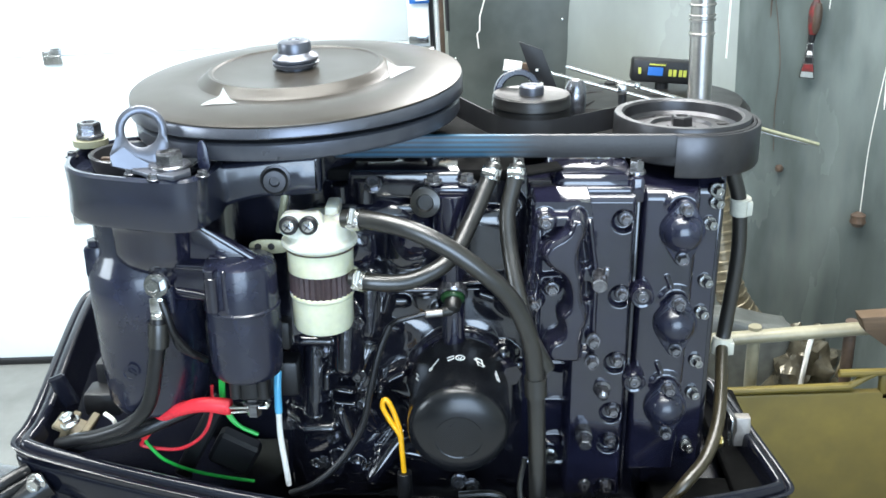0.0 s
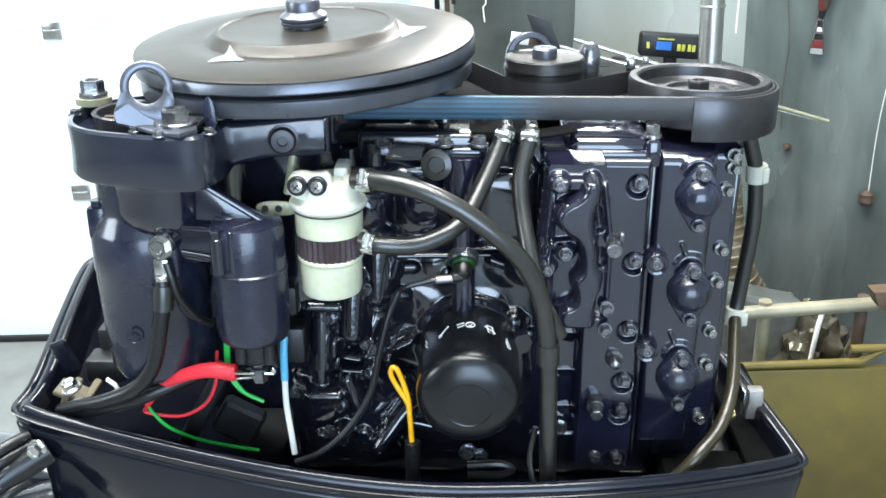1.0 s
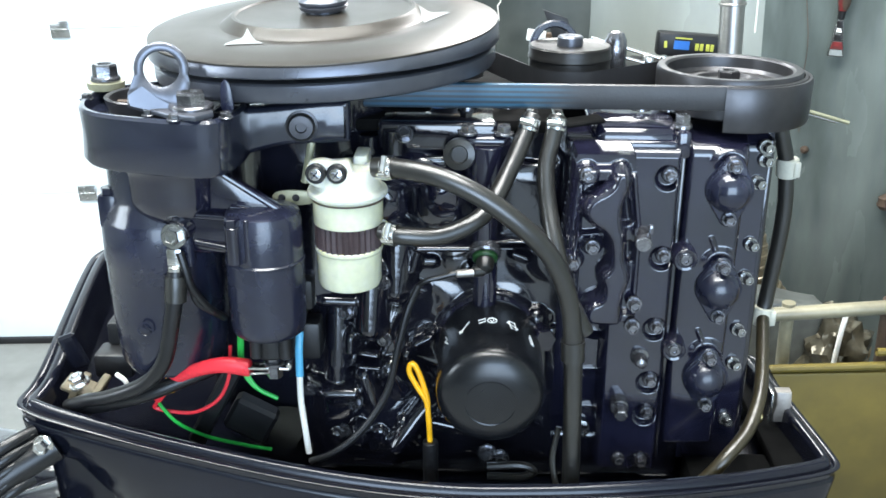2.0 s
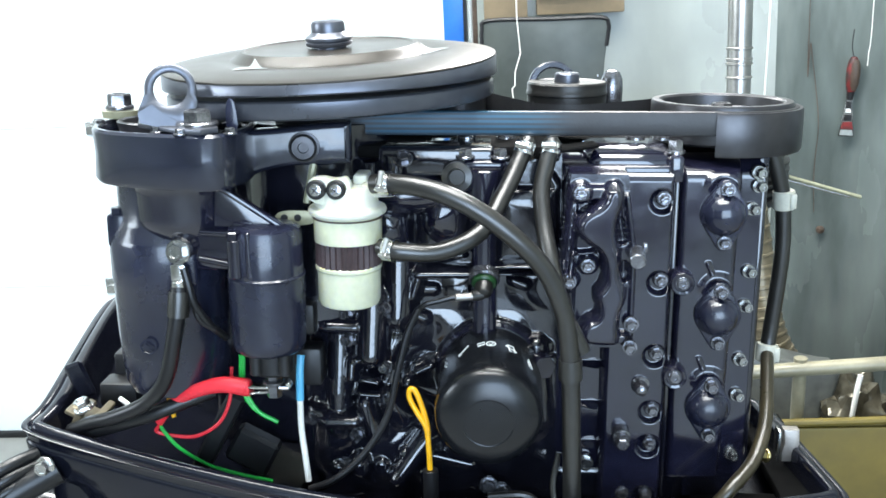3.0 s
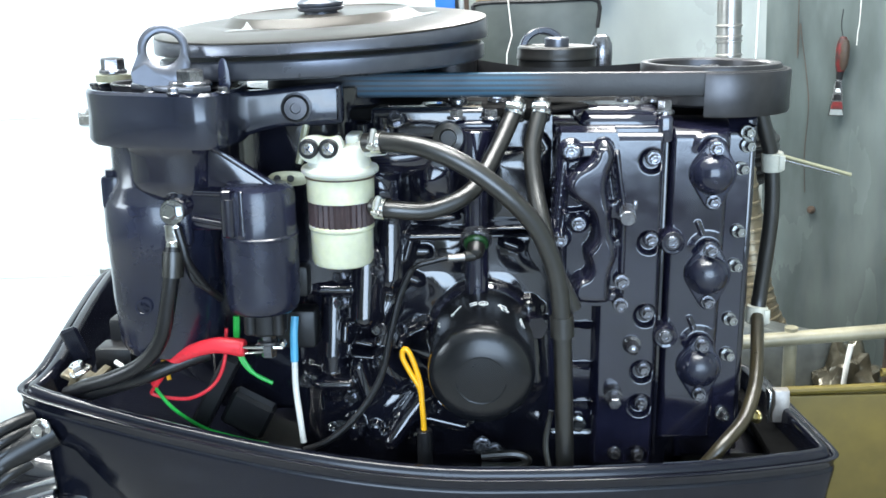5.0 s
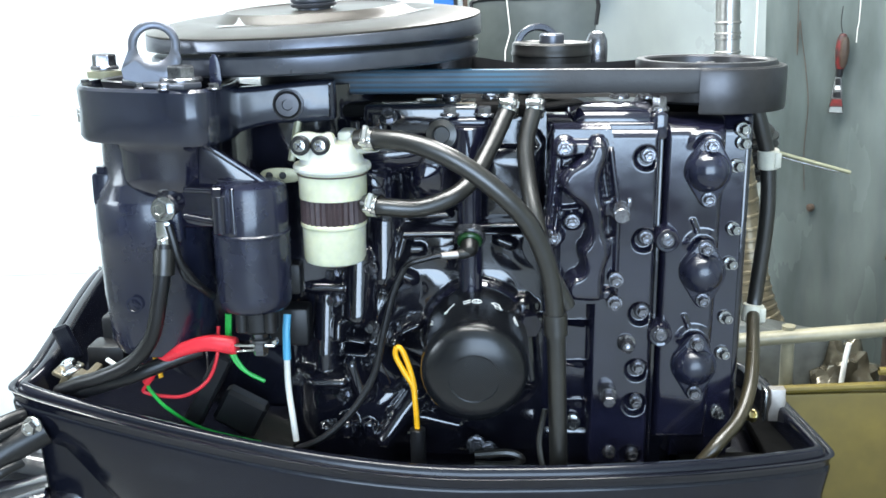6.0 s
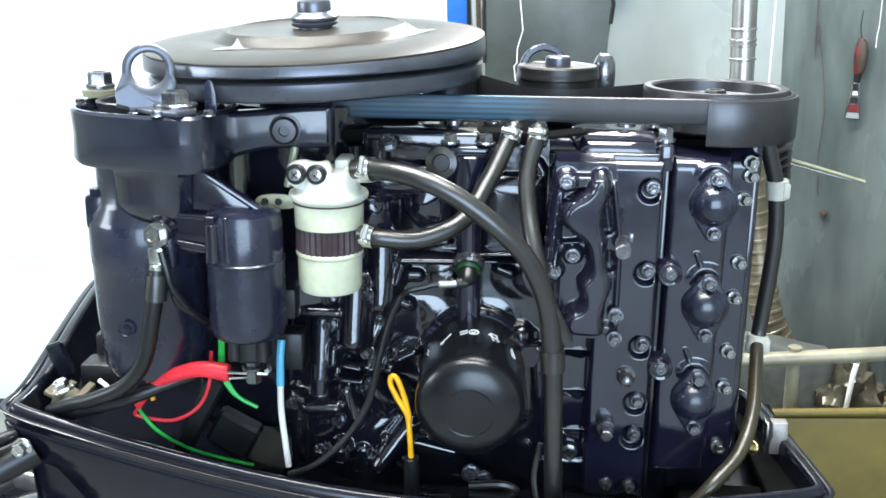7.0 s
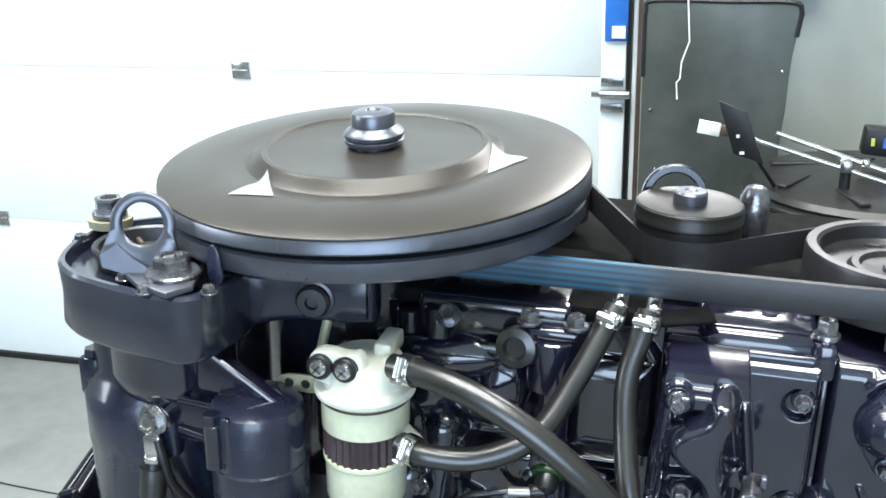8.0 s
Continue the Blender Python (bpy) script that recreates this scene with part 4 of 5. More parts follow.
part("cable_sleeve", tube([(-0.087, -0.1265, 0.945), (-0.0872, -0.1278, 0.938), (-0.0880, -0.129, 0.928)], 0.0074, n=16), RUBBER, motor)
part("battery_cable", tube([(-0.075, -0.10, 0.862), (-0.095, -0.11, 0.857), (-0.12, -0.115, 0.848), (-0.15, -0.108, 0.836), (-0.185, -0.095, 0.822)], 0.0056, n=14), CABLE, motor, "thick black battery cable")
part("starter_lead", tube([(-0.083, -0.126, 0.962), (-0.080, -0.127, 0.950), (-0.077, -0.126, 0.936), (-0.069, -0.119, 0.919), (-0.062, -0.105, 0.905)], 0.0028, n=10), CABLE, motor)
part("starter_lead", tube([(-0.078, -0.125, 0.940), (-0.075, -0.124, 0.925), (-0.066, -0.118, 0.915)], 0.0022, n=10), CABLE, motor)

# ivory bracket strap behind the fuel filter
part("strap", join(prism(chaikin([(-0.026, 0.9850), (0.004, 0.9850), (0.004, 0.9955), (-0.026, 0.9955)], 2), -0.001, 0.001, pose(0, -0.092, 0, 90), 0.0004), rod((-0.004, -0.09, 1.0), (0.002, -0.085, 1.032), 0.0028, n=8)), PLATED, motor, "ivory plated strap with two holes")
for x in (-0.0195, -0.010):
    part("strap_hole", rod((x, -0.0925, 0.9903), (x, -0.0937, 0.9903), 0.0026, n=14), PLAST, motor)

# fuel filter
FX, FY = 0.0272, -0.1060
flt = part("fuel_filter", lathe([(0, 0.9334), (0.018, 0.9334), (0.0206, 0.9348), (0.0219, 0.9383), (0.0222, 0.9593), (0.0232, 0.9608), (0.0232, 0.9627), (0.0226, 0.9632), (0, 0.9632)], 56, pose(FX, FY, 0)), NYLON_OLD, motor, "yellowed translucent fuel bowl")
star = []
for z in (0.9627, 0.9804):
    star.append([(FX + (0.0216 if k % 2 else 0.0230) * math.cos(math.pi * k / 32), FY + (0.0216 if k % 2 else 0.0230) * math.sin(math.pi * k / 32), z) for k in range(64)])
part("filter_element", loft(star), ELEMENT, flt, "pleated dark brown filter element")
part("upper_bowl", lathe([(0, 0.9801), (0.0234, 0.9801), (0.0236, 0.9818), (0.0238, 0.9990), (0, 0.9990)], 56, pose(FX, FY, 0)), NYLON_OLD, flt)
part("cap", lathe([(0, 0.9985), (0.0250, 0.9985), (0.0268, 1.0000), (0.0271, 1.0022), (0.0262, 1.0040), (0.0226, 1.0052), (0.0214, 1.0080), (0.0208, 1.0165), (0.0196, 1.0185), (0, 1.0190)], 56, pose(FX, FY, 0)), NYLON, flt, "cream nylon filter cap")
part("seam", lathe([(0.0236, 0.9962), (0.0244, 0.9964), (0.0244, 0.9974), (0.0236, 0.9976)], 48, pose(FX, FY, 0)), RUST, flt, "thin brown seal line")
part("core", rod((FX + 0.002, FY, 0.9383), (FX + 0.002, FY, 0.9534), 0.0125), NYLON, flt)
part("lug_plate", join(prism(chaikin([(0.002, 1.008), (0.002, 1.0245), (0.012, 1.0275), (0.0222, 1.025), (0.030, 1.0275), (0.033, 1.018), (0.033, 1.006)], 2), -0.0045, 0.0045, pose(0, -0.1185, 0, 90), 0.0012), box((0.036, -0.092, 1.020), (0.010, 0.024, 0.010), 0.002)), NYLON, flt, "cream moulded mounting lug")
for x in (0.0095, 0.0232):
    sc = part("screw_ring", lathe([(0.004, 0), (0.0066, 0), (0.0068, 0.0035), (0.0058, 0.0045), (0.004, 0.0045)], 28, along((x, -0.1225, 1.0185), (x - 0.001, -0.132, 1.0190))), PLAST, flt, "black rubber grommet")
    part("screw", lathe([(0, 0), (0.0050, 0), (0.0052, 0.0035), (0.0040, 0.0058), (0, 0.0066)], 24, along((x, -0.1225, 1.0185), (x - 0.001, -0.132, 1.0190))), CHROME, sc, "bright pan-head screw")
    part("screw_slot", join(box((x - 0.0006, -0.1293, 1.0188), (0.006, 0.001, 0.0011), 0, 1, (0, 40, 0)), box((x - 0.0006, -0.1293, 1.0188), (0.006, 0.001, 0.0011), 0, 1, (0, 130, 0))), BOLT, sc)
part("outlet", rod((0.040, -0.106, 1.0150), (0.060, -0.118, 1.0190), 0.0058), NYLON, flt)
part("outlet", rod((0.045, -0.104, 0.9770), (0.062, -0.118, 0.9735), 0.0056), NYLON, flt)

flt.location = (-0.001, 0.008, -0.0035)

# hoses
H1 = [(0.046, -0.112, 1.0185), (0.061, -0.118, 1.0200), (0.088, -0.126, 1.0170), (0.115, -0.130, 1.006), (0.141, -0.130, 0.987), (0.161, -0.125, 0.965), (0.173, -0.120, 0.940), (0.179, -0.116, 0.916), (0.182, -0.113, 0.882), (0.184, -0.110, 0.839), (0.186, -0.106, 0.785), (0.187, -0.10, 0.755)]
part("fuel_hose", tube(H1, 0.0066, n=20), RUBBER, motor, "thick black rubber fuel hose")
H2 = [(0.050, -0.112, 0.9745), (0.064, -0.118, 0.9735), (0.091, -0.112, 0.9720), (0.118, -0.100, 0.983), (0.134, -0.080, 1.006), (0.147, -0.061, 1.032), (0.151, -0.055, 1.040)]
part("fuel_hose", tube(H2, 0.0062, n=20), RUBBER, motor, "thick black rubber fuel hose")
H3 = [(0.168, -0.056, 1.040), (0.166, -0.061, 1.032), (0.1605, -0.072, 1.010), (0.162, -0.085, 0.986), (0.168, -0.103, 0.958), (0.176, -0.110, 0.930), (0.190, -0.106, 0.900)]
part("fuel_hose", tube(H3, 0.0060, n=20), RUBBER, motor, "thick black rubber fuel hose")
clamp((0.056, -0.116, 1.0195), (1, -0.4, 0.1), motor, 0.0072)
clamp((0.0575, -0.116, 0.9740), (1, -0.4, -0.05), motor, 0.0070)
clamp((0.1485, -0.059, 1.0350), (0.3, 0.35, 1), motor, 0.0066)
clamp((0.1672, -0.0585, 1.0350), (0.12, 0.35, 1), motor, 0.0066)
part("hose_sleeve", tube([(0.1812, -0.1132, 0.897), (0.1820, -0.1130, 0.882)], 0.0084, n=20, smooth=False), RUBBER, motor, "grey plastic hose sleeve")
part("hose_tie", tube([(0.176, -0.100, 0.82), (0.172, -0.106, 0.795), (0.178, -0.114, 0.772), (0.190, -0.116, 0.768), (0.196, -0.108, 0.774)], 0.0022, n=8), RUBBER, motor, "looped grey cable tie")
for x, y in ((0.1505, -0.054), (0.1685, -0.054)):
    part("hose_barb", join(rod((x, y, 1.026), (x + 0.001, y + 0.006, 1.0385), 0.0050, n=16), rod((x + 0.001, y + 0.006, 1.036), (x + 0.001, y + 0.03, 1.036), 0.0045, n=16)), STEEL, motor)

# oil filter
OX, OZ = 0.1252, 0.8545
om = along((OX, -0.040, OZ + 0.004), (OX, -0.130, OZ - 0.002))
oil = part("oil_filter", lathe([(r * 1.085, z) for r, z in ((0, 0), (0.033, 0), (0.0352, 0.003), (0.0358, 0.008), (0.0358, 0.066), (0.0352, 0.073), (0.0338, 0.0775), (0.0312, 0.0806), (0.0260, 0.0836), (0.0200, 0.0856), (0.0168, 0.0862), (0.0160, 0.0857), (0.0080, 0.0866), (0.0, 0.0868))], 80, om), FILTER, motor, "black canister oil filter with white printed marks", 30)
part("seal_lip", lathe([(0.036, -0.004), (0.0405, -0.003), (0.0410, 0.001), (0.039, 0.003), (0.036, 0.003)], 64, om), BLACK, oil)


def on_can(a, y, r=0.03897):
    return om @ Vector((r * math.cos(a), r * math.sin(a), y))


ub = math.atan2((om.inverted().to_3x3() @ Vector((0, 0, 1))).y, (om.inverted().to_3x3() @ Vector((0, 0, 1))).x)
rt = math.atan2((om.inverted().to_3x3() @ Vector((1, 0, 0))).y, (om.inverted().to_3x3() @ Vector((1, 0, 0))).x)
sgn = 1 if math.sin(rt - ub) > 0 else -1


def stroke(pts, w=0.0005):
    return tube([on_can(ub + sgn * radians(a), y + 0.017) for a, y in pts], w, n=6, step=4, smooth=False)


MARKS = [
    [(-58, 0.014), (-54, 0.021), (-58, 0.021), (-53, 0.028)],
    [(-33, 0.026), (-24, 0.017)], [(-35, 0.028), (-32, 0.028), (-32, 0.025), (-35, 0.025), (-35, 0.028)],
    [(-14, 0.019), (-6, 0.017), (-6, 0.021), (-13, 0.023)],
    [(5 * math.cos(q) + 1, 0.0035 * math.sin(q) + 0.020) for q in (k * math.pi / 6 for k in range(13))],
    [(-1, 0.020), (1, 0.022), (3, 0.019)],
    [(19, 0.017), (26, 0.017), (28, 0.026), (22, 0.026), (19, 0.017)], [(17, 0.019), (30, 0.024)],
    [(46, 0.020), (52, 0.030), (48, 0.031), (45, 0.024)],
]
for mk in MARKS:
    part("printed_mark", stroke(mk), WHITE, oil, "white printed symbol")

# oil cap fitting with the green ring
part("drain_pipe", lathe([(0, 0.935), (0.0090, 0.935), (0.0095, 1.010), (0, 1.010)], 28, pose(0.1195, -0.048, 0)), BLACK, motor, "upright black pipe")
SENSOR = along((0.1200, -0.048, 0.9400), (0.1200, -0.0605, 0.9310))
ogr = part("sensor_fitting", lathe([(0, 0), (0.0105, 0), (0.0118, 0.002), (0.0118, 0.0075), (0.0108, 0.0090), (0.0098, 0.0092), (0.0094, 0.0070), (0, 0.0070)], 36, SENSOR), BOLT, motor, "ringed steel sensor fitting")
part("green_ring", lathe([(0, 0.006), (0.0092, 0.006), (0.0092, 0.0112), (0.0080, 0.0122), (0, 0.0122)], 32, SENSOR), GREENCAP, ogr, "dark green plastic ring")
part("rubber_boot", join(lathe([(0, 0.010), (0.0066, 0.010), (0.0068, 0.0165), (0.0054, 0.0205), (0.0025, 0.0222), (0, 0.0225)], 28, SENSOR), rod((0.1195, -0.0630, 0.9270), (0.1110, -0.0660, 0.9268), 0.0040, n=16)), RUBBER, ogr, "grey rubber boot")
part("sensor_lead", tube([(0.104, -0.0675, 0.9265), (0.096, -0.069, 0.9260), (0.088, -0.070, 0.9240), (0.078, -0.071, 0.9215), (0.072, -0.070, 0.9170)], 0.0020, n=10), CABLE, motor)
part("lead_crimp", rod((0.1125, -0.0665, 0.9268), (0.0990, -0.0688, 0.9264), 0.0029, n=12), ALLOY, motor, "grey crimp sleeve")
part("thin_lead", tube([(0.072, -0.070, 0.917), (0.0645, -0.078, 0.900), (0.058, -0.084, 0.874), (0.050, -0.089, 0.840), (0.033, -0.094, 0.812), (0.012, -0.097, 0.793), (-0.008, -0.098, 0.784)], 0.0026, n=10), CABLE, motor, "thin black lead")
part("filter_neck", rod((0.1205, -0.050, 0.884), (0.1203, -0.050, 0.932), 0.0090), BLACK, motor, "short black pipe above the oil filter")

# yellow dipstick
dip = part("dipstick", tube([(0.0815, -0.086, 0.795), (0.0803, -0.086, 0.816), (0.0785, -0.085, 0.830), (0.0715, -0.084, 0.842), (0.0660, -0.083, 0.853), (0.0668, -0.083, 0.8595), (0.0705, -0.083, 0.858), (0.0755, -0.084, 0.846), (0.0792, -0.085, 0.832), (0.0800, -0.086, 0.820)], 0.0021, n=12), YELLOW, motor, "yellow looped dipstick handle")
part("dipstick_tube", rod((0.0820, -0.085, 0.760), (0.0817, -0.086, 0.797), 0.0058, n=18), PLAST, dip)

# loose wires
clip = group_of("test_clip", (-0.08, -0.112, 0.868), "red vinyl crocodile clip gripping the solenoid terminal", "crocodile clip", m=LEAN)
part("boot", join(tube([(-0.046, -0.1155, 0.8715), (-0.062, -0.116, 0.8735), (-0.078, -0.115, 0.8700), (-0.094, -0.113, 0.8625), (-0.106, -0.109, 0.852), (-0.116, -0.105, 0.838)], (0.0068, 0.0030), n=14, flat=0.8)), RED, clip)
part("boot_end", rod((-0.047, -0.1155, 0.8715), (-0.0435, -0.1155, 0.8715), 0.0062, n=16), RED, clip)
part("jaw", join(box((-0.031, -0.1165, 0.8735), (0.032, 0.009, 0.0022), 0.0008), box((-0.0160, -0.1165, 0.8755), (0.0035, 0.009, 0.005), 0.001, 1, (0, -25, 0)), box((-0.036, -0.1165, 0.8690), (0.020, 0.007, 0.0020), 0.0008, 1, (0, -5, 0))), CHROME, clip, "bright steel jaws")
part("lead", tube([(-0.116, -0.105, 0.836), (-0.119, -0.103, 0.830), (-0.106, -0.102, 0.8265), (-0.089, -0.102, 0.8270), (-0.072, -0.102, 0.838), (-0.0635, -0.101, 0.856), (-0.0615, -0.098, 0.880)], 0.0014, n=8), RED, clip, "thin red lead")
single("green_wire", tube([(-0.116, -0.104, 0.836), (-0.112, -0.106, 0.831), (-0.102, -0.104, 0.8175), (-0.0875, -0.083, 0.7940), (-0.065, -0.072, 0.7810), (-0.0435, -0.066, 0.7735)], 0.0014, n=8), GREEN, "thin green wire hanging from the red clip", "wire", m=LEAN)
for k in range(2):
    part("green_lead", tube([(-0.054 + k * 0.002, -0.100, 0.890), (-0.054 + k * 0.002, -0.101, 0.866), (-0.046 + k * 0.003, -0.102, 0.850 - k * 0.002), (-0.029, -0.100, 0.8385)], 0.0015, n=8), GREEN, motor, "green wire")
part("wire_stub", tube([(-0.0135, -0.084, 0.885), (-0.014, -0.088, 0.872), (-0.014, -0.090, 0.852)], 0.0029, n=10), BLUE, motor, "blue crimp sleeve on a white wire")
part("white_lead", tube([(-0.014, -0.090, 0.856), (-0.0138, -0.091, 0.832), (-0.0115, -0.092, 0.809), (-0.0095, -0.092, 0.788)], 0.0023, n=10), IVORY, motor, "cut white wire")

# exhaust and water-jacket covers on the near side
def casting(x0, x1, z0, z1, back, depth, step=0.0012):
    """A cast cover seen from -y: depth(X, Z) is how far its skin stands out."""
    nx, nz = int((x1 - x0) / step) + 1, int((z1 - z0) / step) + 1
    gx, gz = np.meshgrid(np.linspace(x0, x1, nx), np.linspace(z0, z1, nz), indexing="ij")
    gy = -depth(gx, gz)
    bm = bmesh.new()
    v = [[bm.verts.new((gx[i, j], gy[i, j], gz[i, j])) for j in range(nz)] for i in range(nx)]
    for i in range(nx - 1):
        for j in range(nz - 1):
            bm.faces.new((v[i][j], v[i + 1][j], v[i + 1][j + 1], v[i][j + 1]))
    edge = [v[i][0] for i in range(nx)] + [v[-1][j] for j in range(1, nz)] + [v[i][-1] for i in range(nx - 2, -1, -1)] + [v[0][j] for j in range(nz - 2, 0, -1)]
    skirt = [bm.verts.new((p.co.x, back, p.co.z)) for p in edge]
    n = len(edge)
    for k in range(n):
        bm.faces.new((edge[k], skirt[k], skirt[(k + 1) % n], edge[(k + 1) % n]))
    bm.faces.new(skirt[::-1])
    return bm


def ease(t):
    t = np.clip(t, 0, 1)
    return t * t * (3 - 2 * t)


def round_up(d, r):
    """Quarter-round rise over a width r from an edge."""
    t = np.clip(d / r, 0, 1)
    return np.sqrt(1 - (1 - t) ** 2)


def seg_dist(gx, gz, a, b):
    dx, dz = b[0] - a[0], b[1] - a[1]
    t = np.clip(((gx - a[0]) * dx + (gz - a[1]) * dz) / (dx * dx + dz * dz), 0, 1)
    return np.hypot(gx - a[0] - t * dx, gz - a[1] - t * dz)


def path_dist(gx, gz, pts):
    return np.min([seg_dist(gx, gz, p, q) for p, q in zip(pts, pts[1:])], axis=0)


def inside_dist(gx, gz, poly):
    """Distance to an outline, positive inside it."""
    d = path_dist(gx, gz, poly + poly[:1])
    odd = np.zeros(gx.shape, bool)
    for (xa, za), (xb, zb) in zip(poly, poly[1:] + poly[:1]):
        if za != zb:
            odd ^= ((za > gz) != (zb > gz)) & (gx < (xb - xa) * (gz - za) / (zb - za) + xa)
    return np.where(odd, d, -d)


def edge_dist(gx, gz, x0, x1, z0, z1):
    return np.minimum(np.minimum(gx - x0, x1 - gx), np.minimum(gz - z0, z1 - gz))


# winding water passage, and the raised block that carries it
PASSAGE = chaikin([(0.2097, 1.0167), (0.2150, 1.0130), (0.2160, 1.0030), (0.2116, 0.9940), (0.2110, 0.9797), (0.2152, 0.9669), (0.2144, 0.9528), (0.2185, 0.9430), (0.2195, 0.9340), (0.2150, 0.9240), (0.2155, 0.9040), (0.2130, 0.9010),
      (0.1910, 0.9020), (0.1880, 0.9080), (0.1915, 0.9185), (0.2000, 0.9215), (0.2015, 0.9293), (0.1975, 0.9391), (0.2040, 0.9454), (0.2045, 0.9564), (0.2010, 0.9700), (0.1890, 0.9765), (0.1835, 0.9866), (0.1880, 0.9960), (0.2015, 1.0030), (0.2035, 1.0125)], 2)
PLATE = [(0.2095, 0.752), (0.2588, 0.752), (0.2588, 1.0240), (0.1765, 1.0240), (0.1765, 0.8965), (0.2095, 0.8955)]
BLOCK = [(0.1800, 1.0215), (0.2200, 1.0215), (0.2238, 0.990), (0.2280, 0.966), (0.2280, 0.902), (0.2235, 0.8945), (0.1765, 0.8945), (0.1740, 0.950)]
PLATE_BOLTS = [(0.2495, 0.9984), (0.2500, 0.9373), (0.2494, 0.8803), (0.2483, 0.8352), (0.2475, 0.8071), (0.2463, 0.7640)]
BLOCK_BOLTS = [(0.1869, 1.0095), (0.1931, 0.9580), (0.1806, 0.9464)]


def jacket_skin(gx, gz):
    h = 0.0330 + 0.0210 * round_up(inside_dist(gx, gz, PLATE), 0.0050)
    # ledges in the recess beside the lower plate
    for z in (0.8640, 0.8307, 0.7975):
        h = h + 0.0120 * ease(1 - np.abs(gz - z) / 0.0024) * ease((0.2095 - gx) / 0.002) * ease((gx - 0.186) / 0.02)
    # sloping shoulder along the top, broken by shallow flutes
    k = np.clip((gz - 1.0105) / 0.0130, 0, 1)
    h = np.where(gz > 1.0105, np.minimum(h, 0.0540 - 0.0165 * k ** 1.8 + 0.00022 * np.sin(gz * 1500)), h)
    inner = inside_dist(gx, gz, BLOCK)
    blk_h = 0.0540 + 0.0375 * ease((inner + 0.0010) / 0.0085)
    slope = 0.0580 + 0.0335 * np.clip((1.0208 - gz) / 0.0085, 0, 1)
    blk_h = np.where(gz > 1.0110, np.minimum(blk_h, slope), blk_h)
    # lowered field round the passage
    blk_h = blk_h - 0.0070 * ease(inside_dist(gx, gz, [(0.1825, 1.004), (0.2165, 1.008), (0.2195, 0.990), (0.2240, 0.966), (0.2240, 0.906), (0.1820, 0.906)]) / 0.0035)
    h = np.where(inner > 0, np.maximum(h, blk_h), h)
    rise = inside_dist(gx, gz, PASSAGE)
    top = np.where(gz > 1.0110, np.clip((1.0225 - gz) / 0.0100, 0, 1), 1.0)
    h = np.where(inner > 0, np.maximum(h, 0.0830 + 0.0190 * round_up(rise + 0.0020, 0.0068) * top), h)
    h = h + 0.0042 * ease((0.0036 - path_dist(gx, gz, [(0.1825, 1.004), (0.1788, 0.960), (0.1780, 0.905)])) / 0.003)
    h = h + 0.0040 * ease((0.0034 - path_dist(gx, gz, [(0.2192, 1.006), (0.2250, 0.968), (0.2250, 0.906)])) / 0.003)
    h = h - 0.0060 * ease((0.0030 - path_dist(gx, gz, [(0.2155, 0.989), (0.2180, 0.974)])) / 0.0022)
    h = h - 0.0055 * ease((0.0030 - path_dist(gx, gz, [(0.2190, 0.958), (0.2195, 0.947)])) / 0.0022)
    # webs that brace the two bolts against the passage
    h = h + 0.0060 * ease((0.0020 - path_dist(gx, gz, [(0.183, 0.9665), (0.188, 0.9660), (0.197, 0.9672)])) / 0.0016)
    for x, z in PLATE_BOLTS:
        h = h - 0.0046 * ease((0.0100 - np.hypot(gx - x + 0.0015, gz - z + 0.0022)) / 0.0038)
    for x, z in BLOCK_BOLTS:
        h = h + 0.0030 * ease((0.0085 - np.hypot(gx - x, gz - z)) / 0.003)
    return h


cv = part("jacket_cover", casting(0.1735, 0.2590, 0.752, 1.0240, -0.005, jacket_skin, 0.0007), BLACK, motor, "glossy black water-jacket cover", 75)
TOPS = [(-0.0460, 1.0160)] + [(-0.0250 - 0.0210 * math.cos(radians(a)), 1.0225 + 0.0115 * math.sin(radians(a))) for a in range(0, 91, 9)] + [(0.005, 1.0340), (0.010, 1.030), (0.010, 1.016)]
top = part("cover_top", loft([[(x, y + dy, z + dz) for y, z in TOPS] for x, dy, dz in ((0.1920, 0.010, -0.007), (0.1945, 0.005, -0.003), (0.1985, 0.0012, -0.0008), (0.2030, 0, 0), (0.2500, 0, 0), (0.2528, 0.0012, -0.001), (0.2540, 0.004, -0.003))]), BLACK, cv, "rounded glossy top shoulder", 50)
part("top_shelf", box((0.2155, -0.030, 1.0170), (0.079, 0.040, 0.010), 0.003, 3), BLACK, cv)
part("flange_edge", box((0.2598, -0.022, 0.890), (0.0030, 0.046, 0.262), 0.001, 2), CAST, cv)
for x, z in PLATE_BOLTS:
    boss = part("boss", lathe([(0, 0), (0.0062, 0), (0.0060, 0.0032), (0.0054, 0.0038), (0, 0.0038)], 22, along((x, -0.0485, z), (x, -0.06, z))), BLACK, cv)
    bolt((x, -0.0520, z), (0, -1, 0), boss, 0.0037, 0.0085)
for x, z in BLOCK_BOLTS:
    boss = part("boss", lathe([(0, 0), (0.0064, 0), (0.0061, 0.0040), (0.0055, 0.0046), (0, 0.0046)], 22, along((x, -0.0845, z), (x, -0.1, z))), BLACK, cv)
    bolt((x, -0.0905, z), (0, -1, 0), boss, 0.0039, 0.0085)
for x, z in ((0.2249, 0.9153), (0.2246, 0.8982)):
    bolt((x, -0.0890, z), (0, -1, 0), cv, 0.0042, 0.0095)
bolt((0.2282, -0.0540, 0.7653), (0, -1, 0), cv, 0.0038, 0.006)
bolt((0.2005, -0.0350, 0.7821), (0, -1, 0), cv, 0.0050, 0.0095, STEEL)
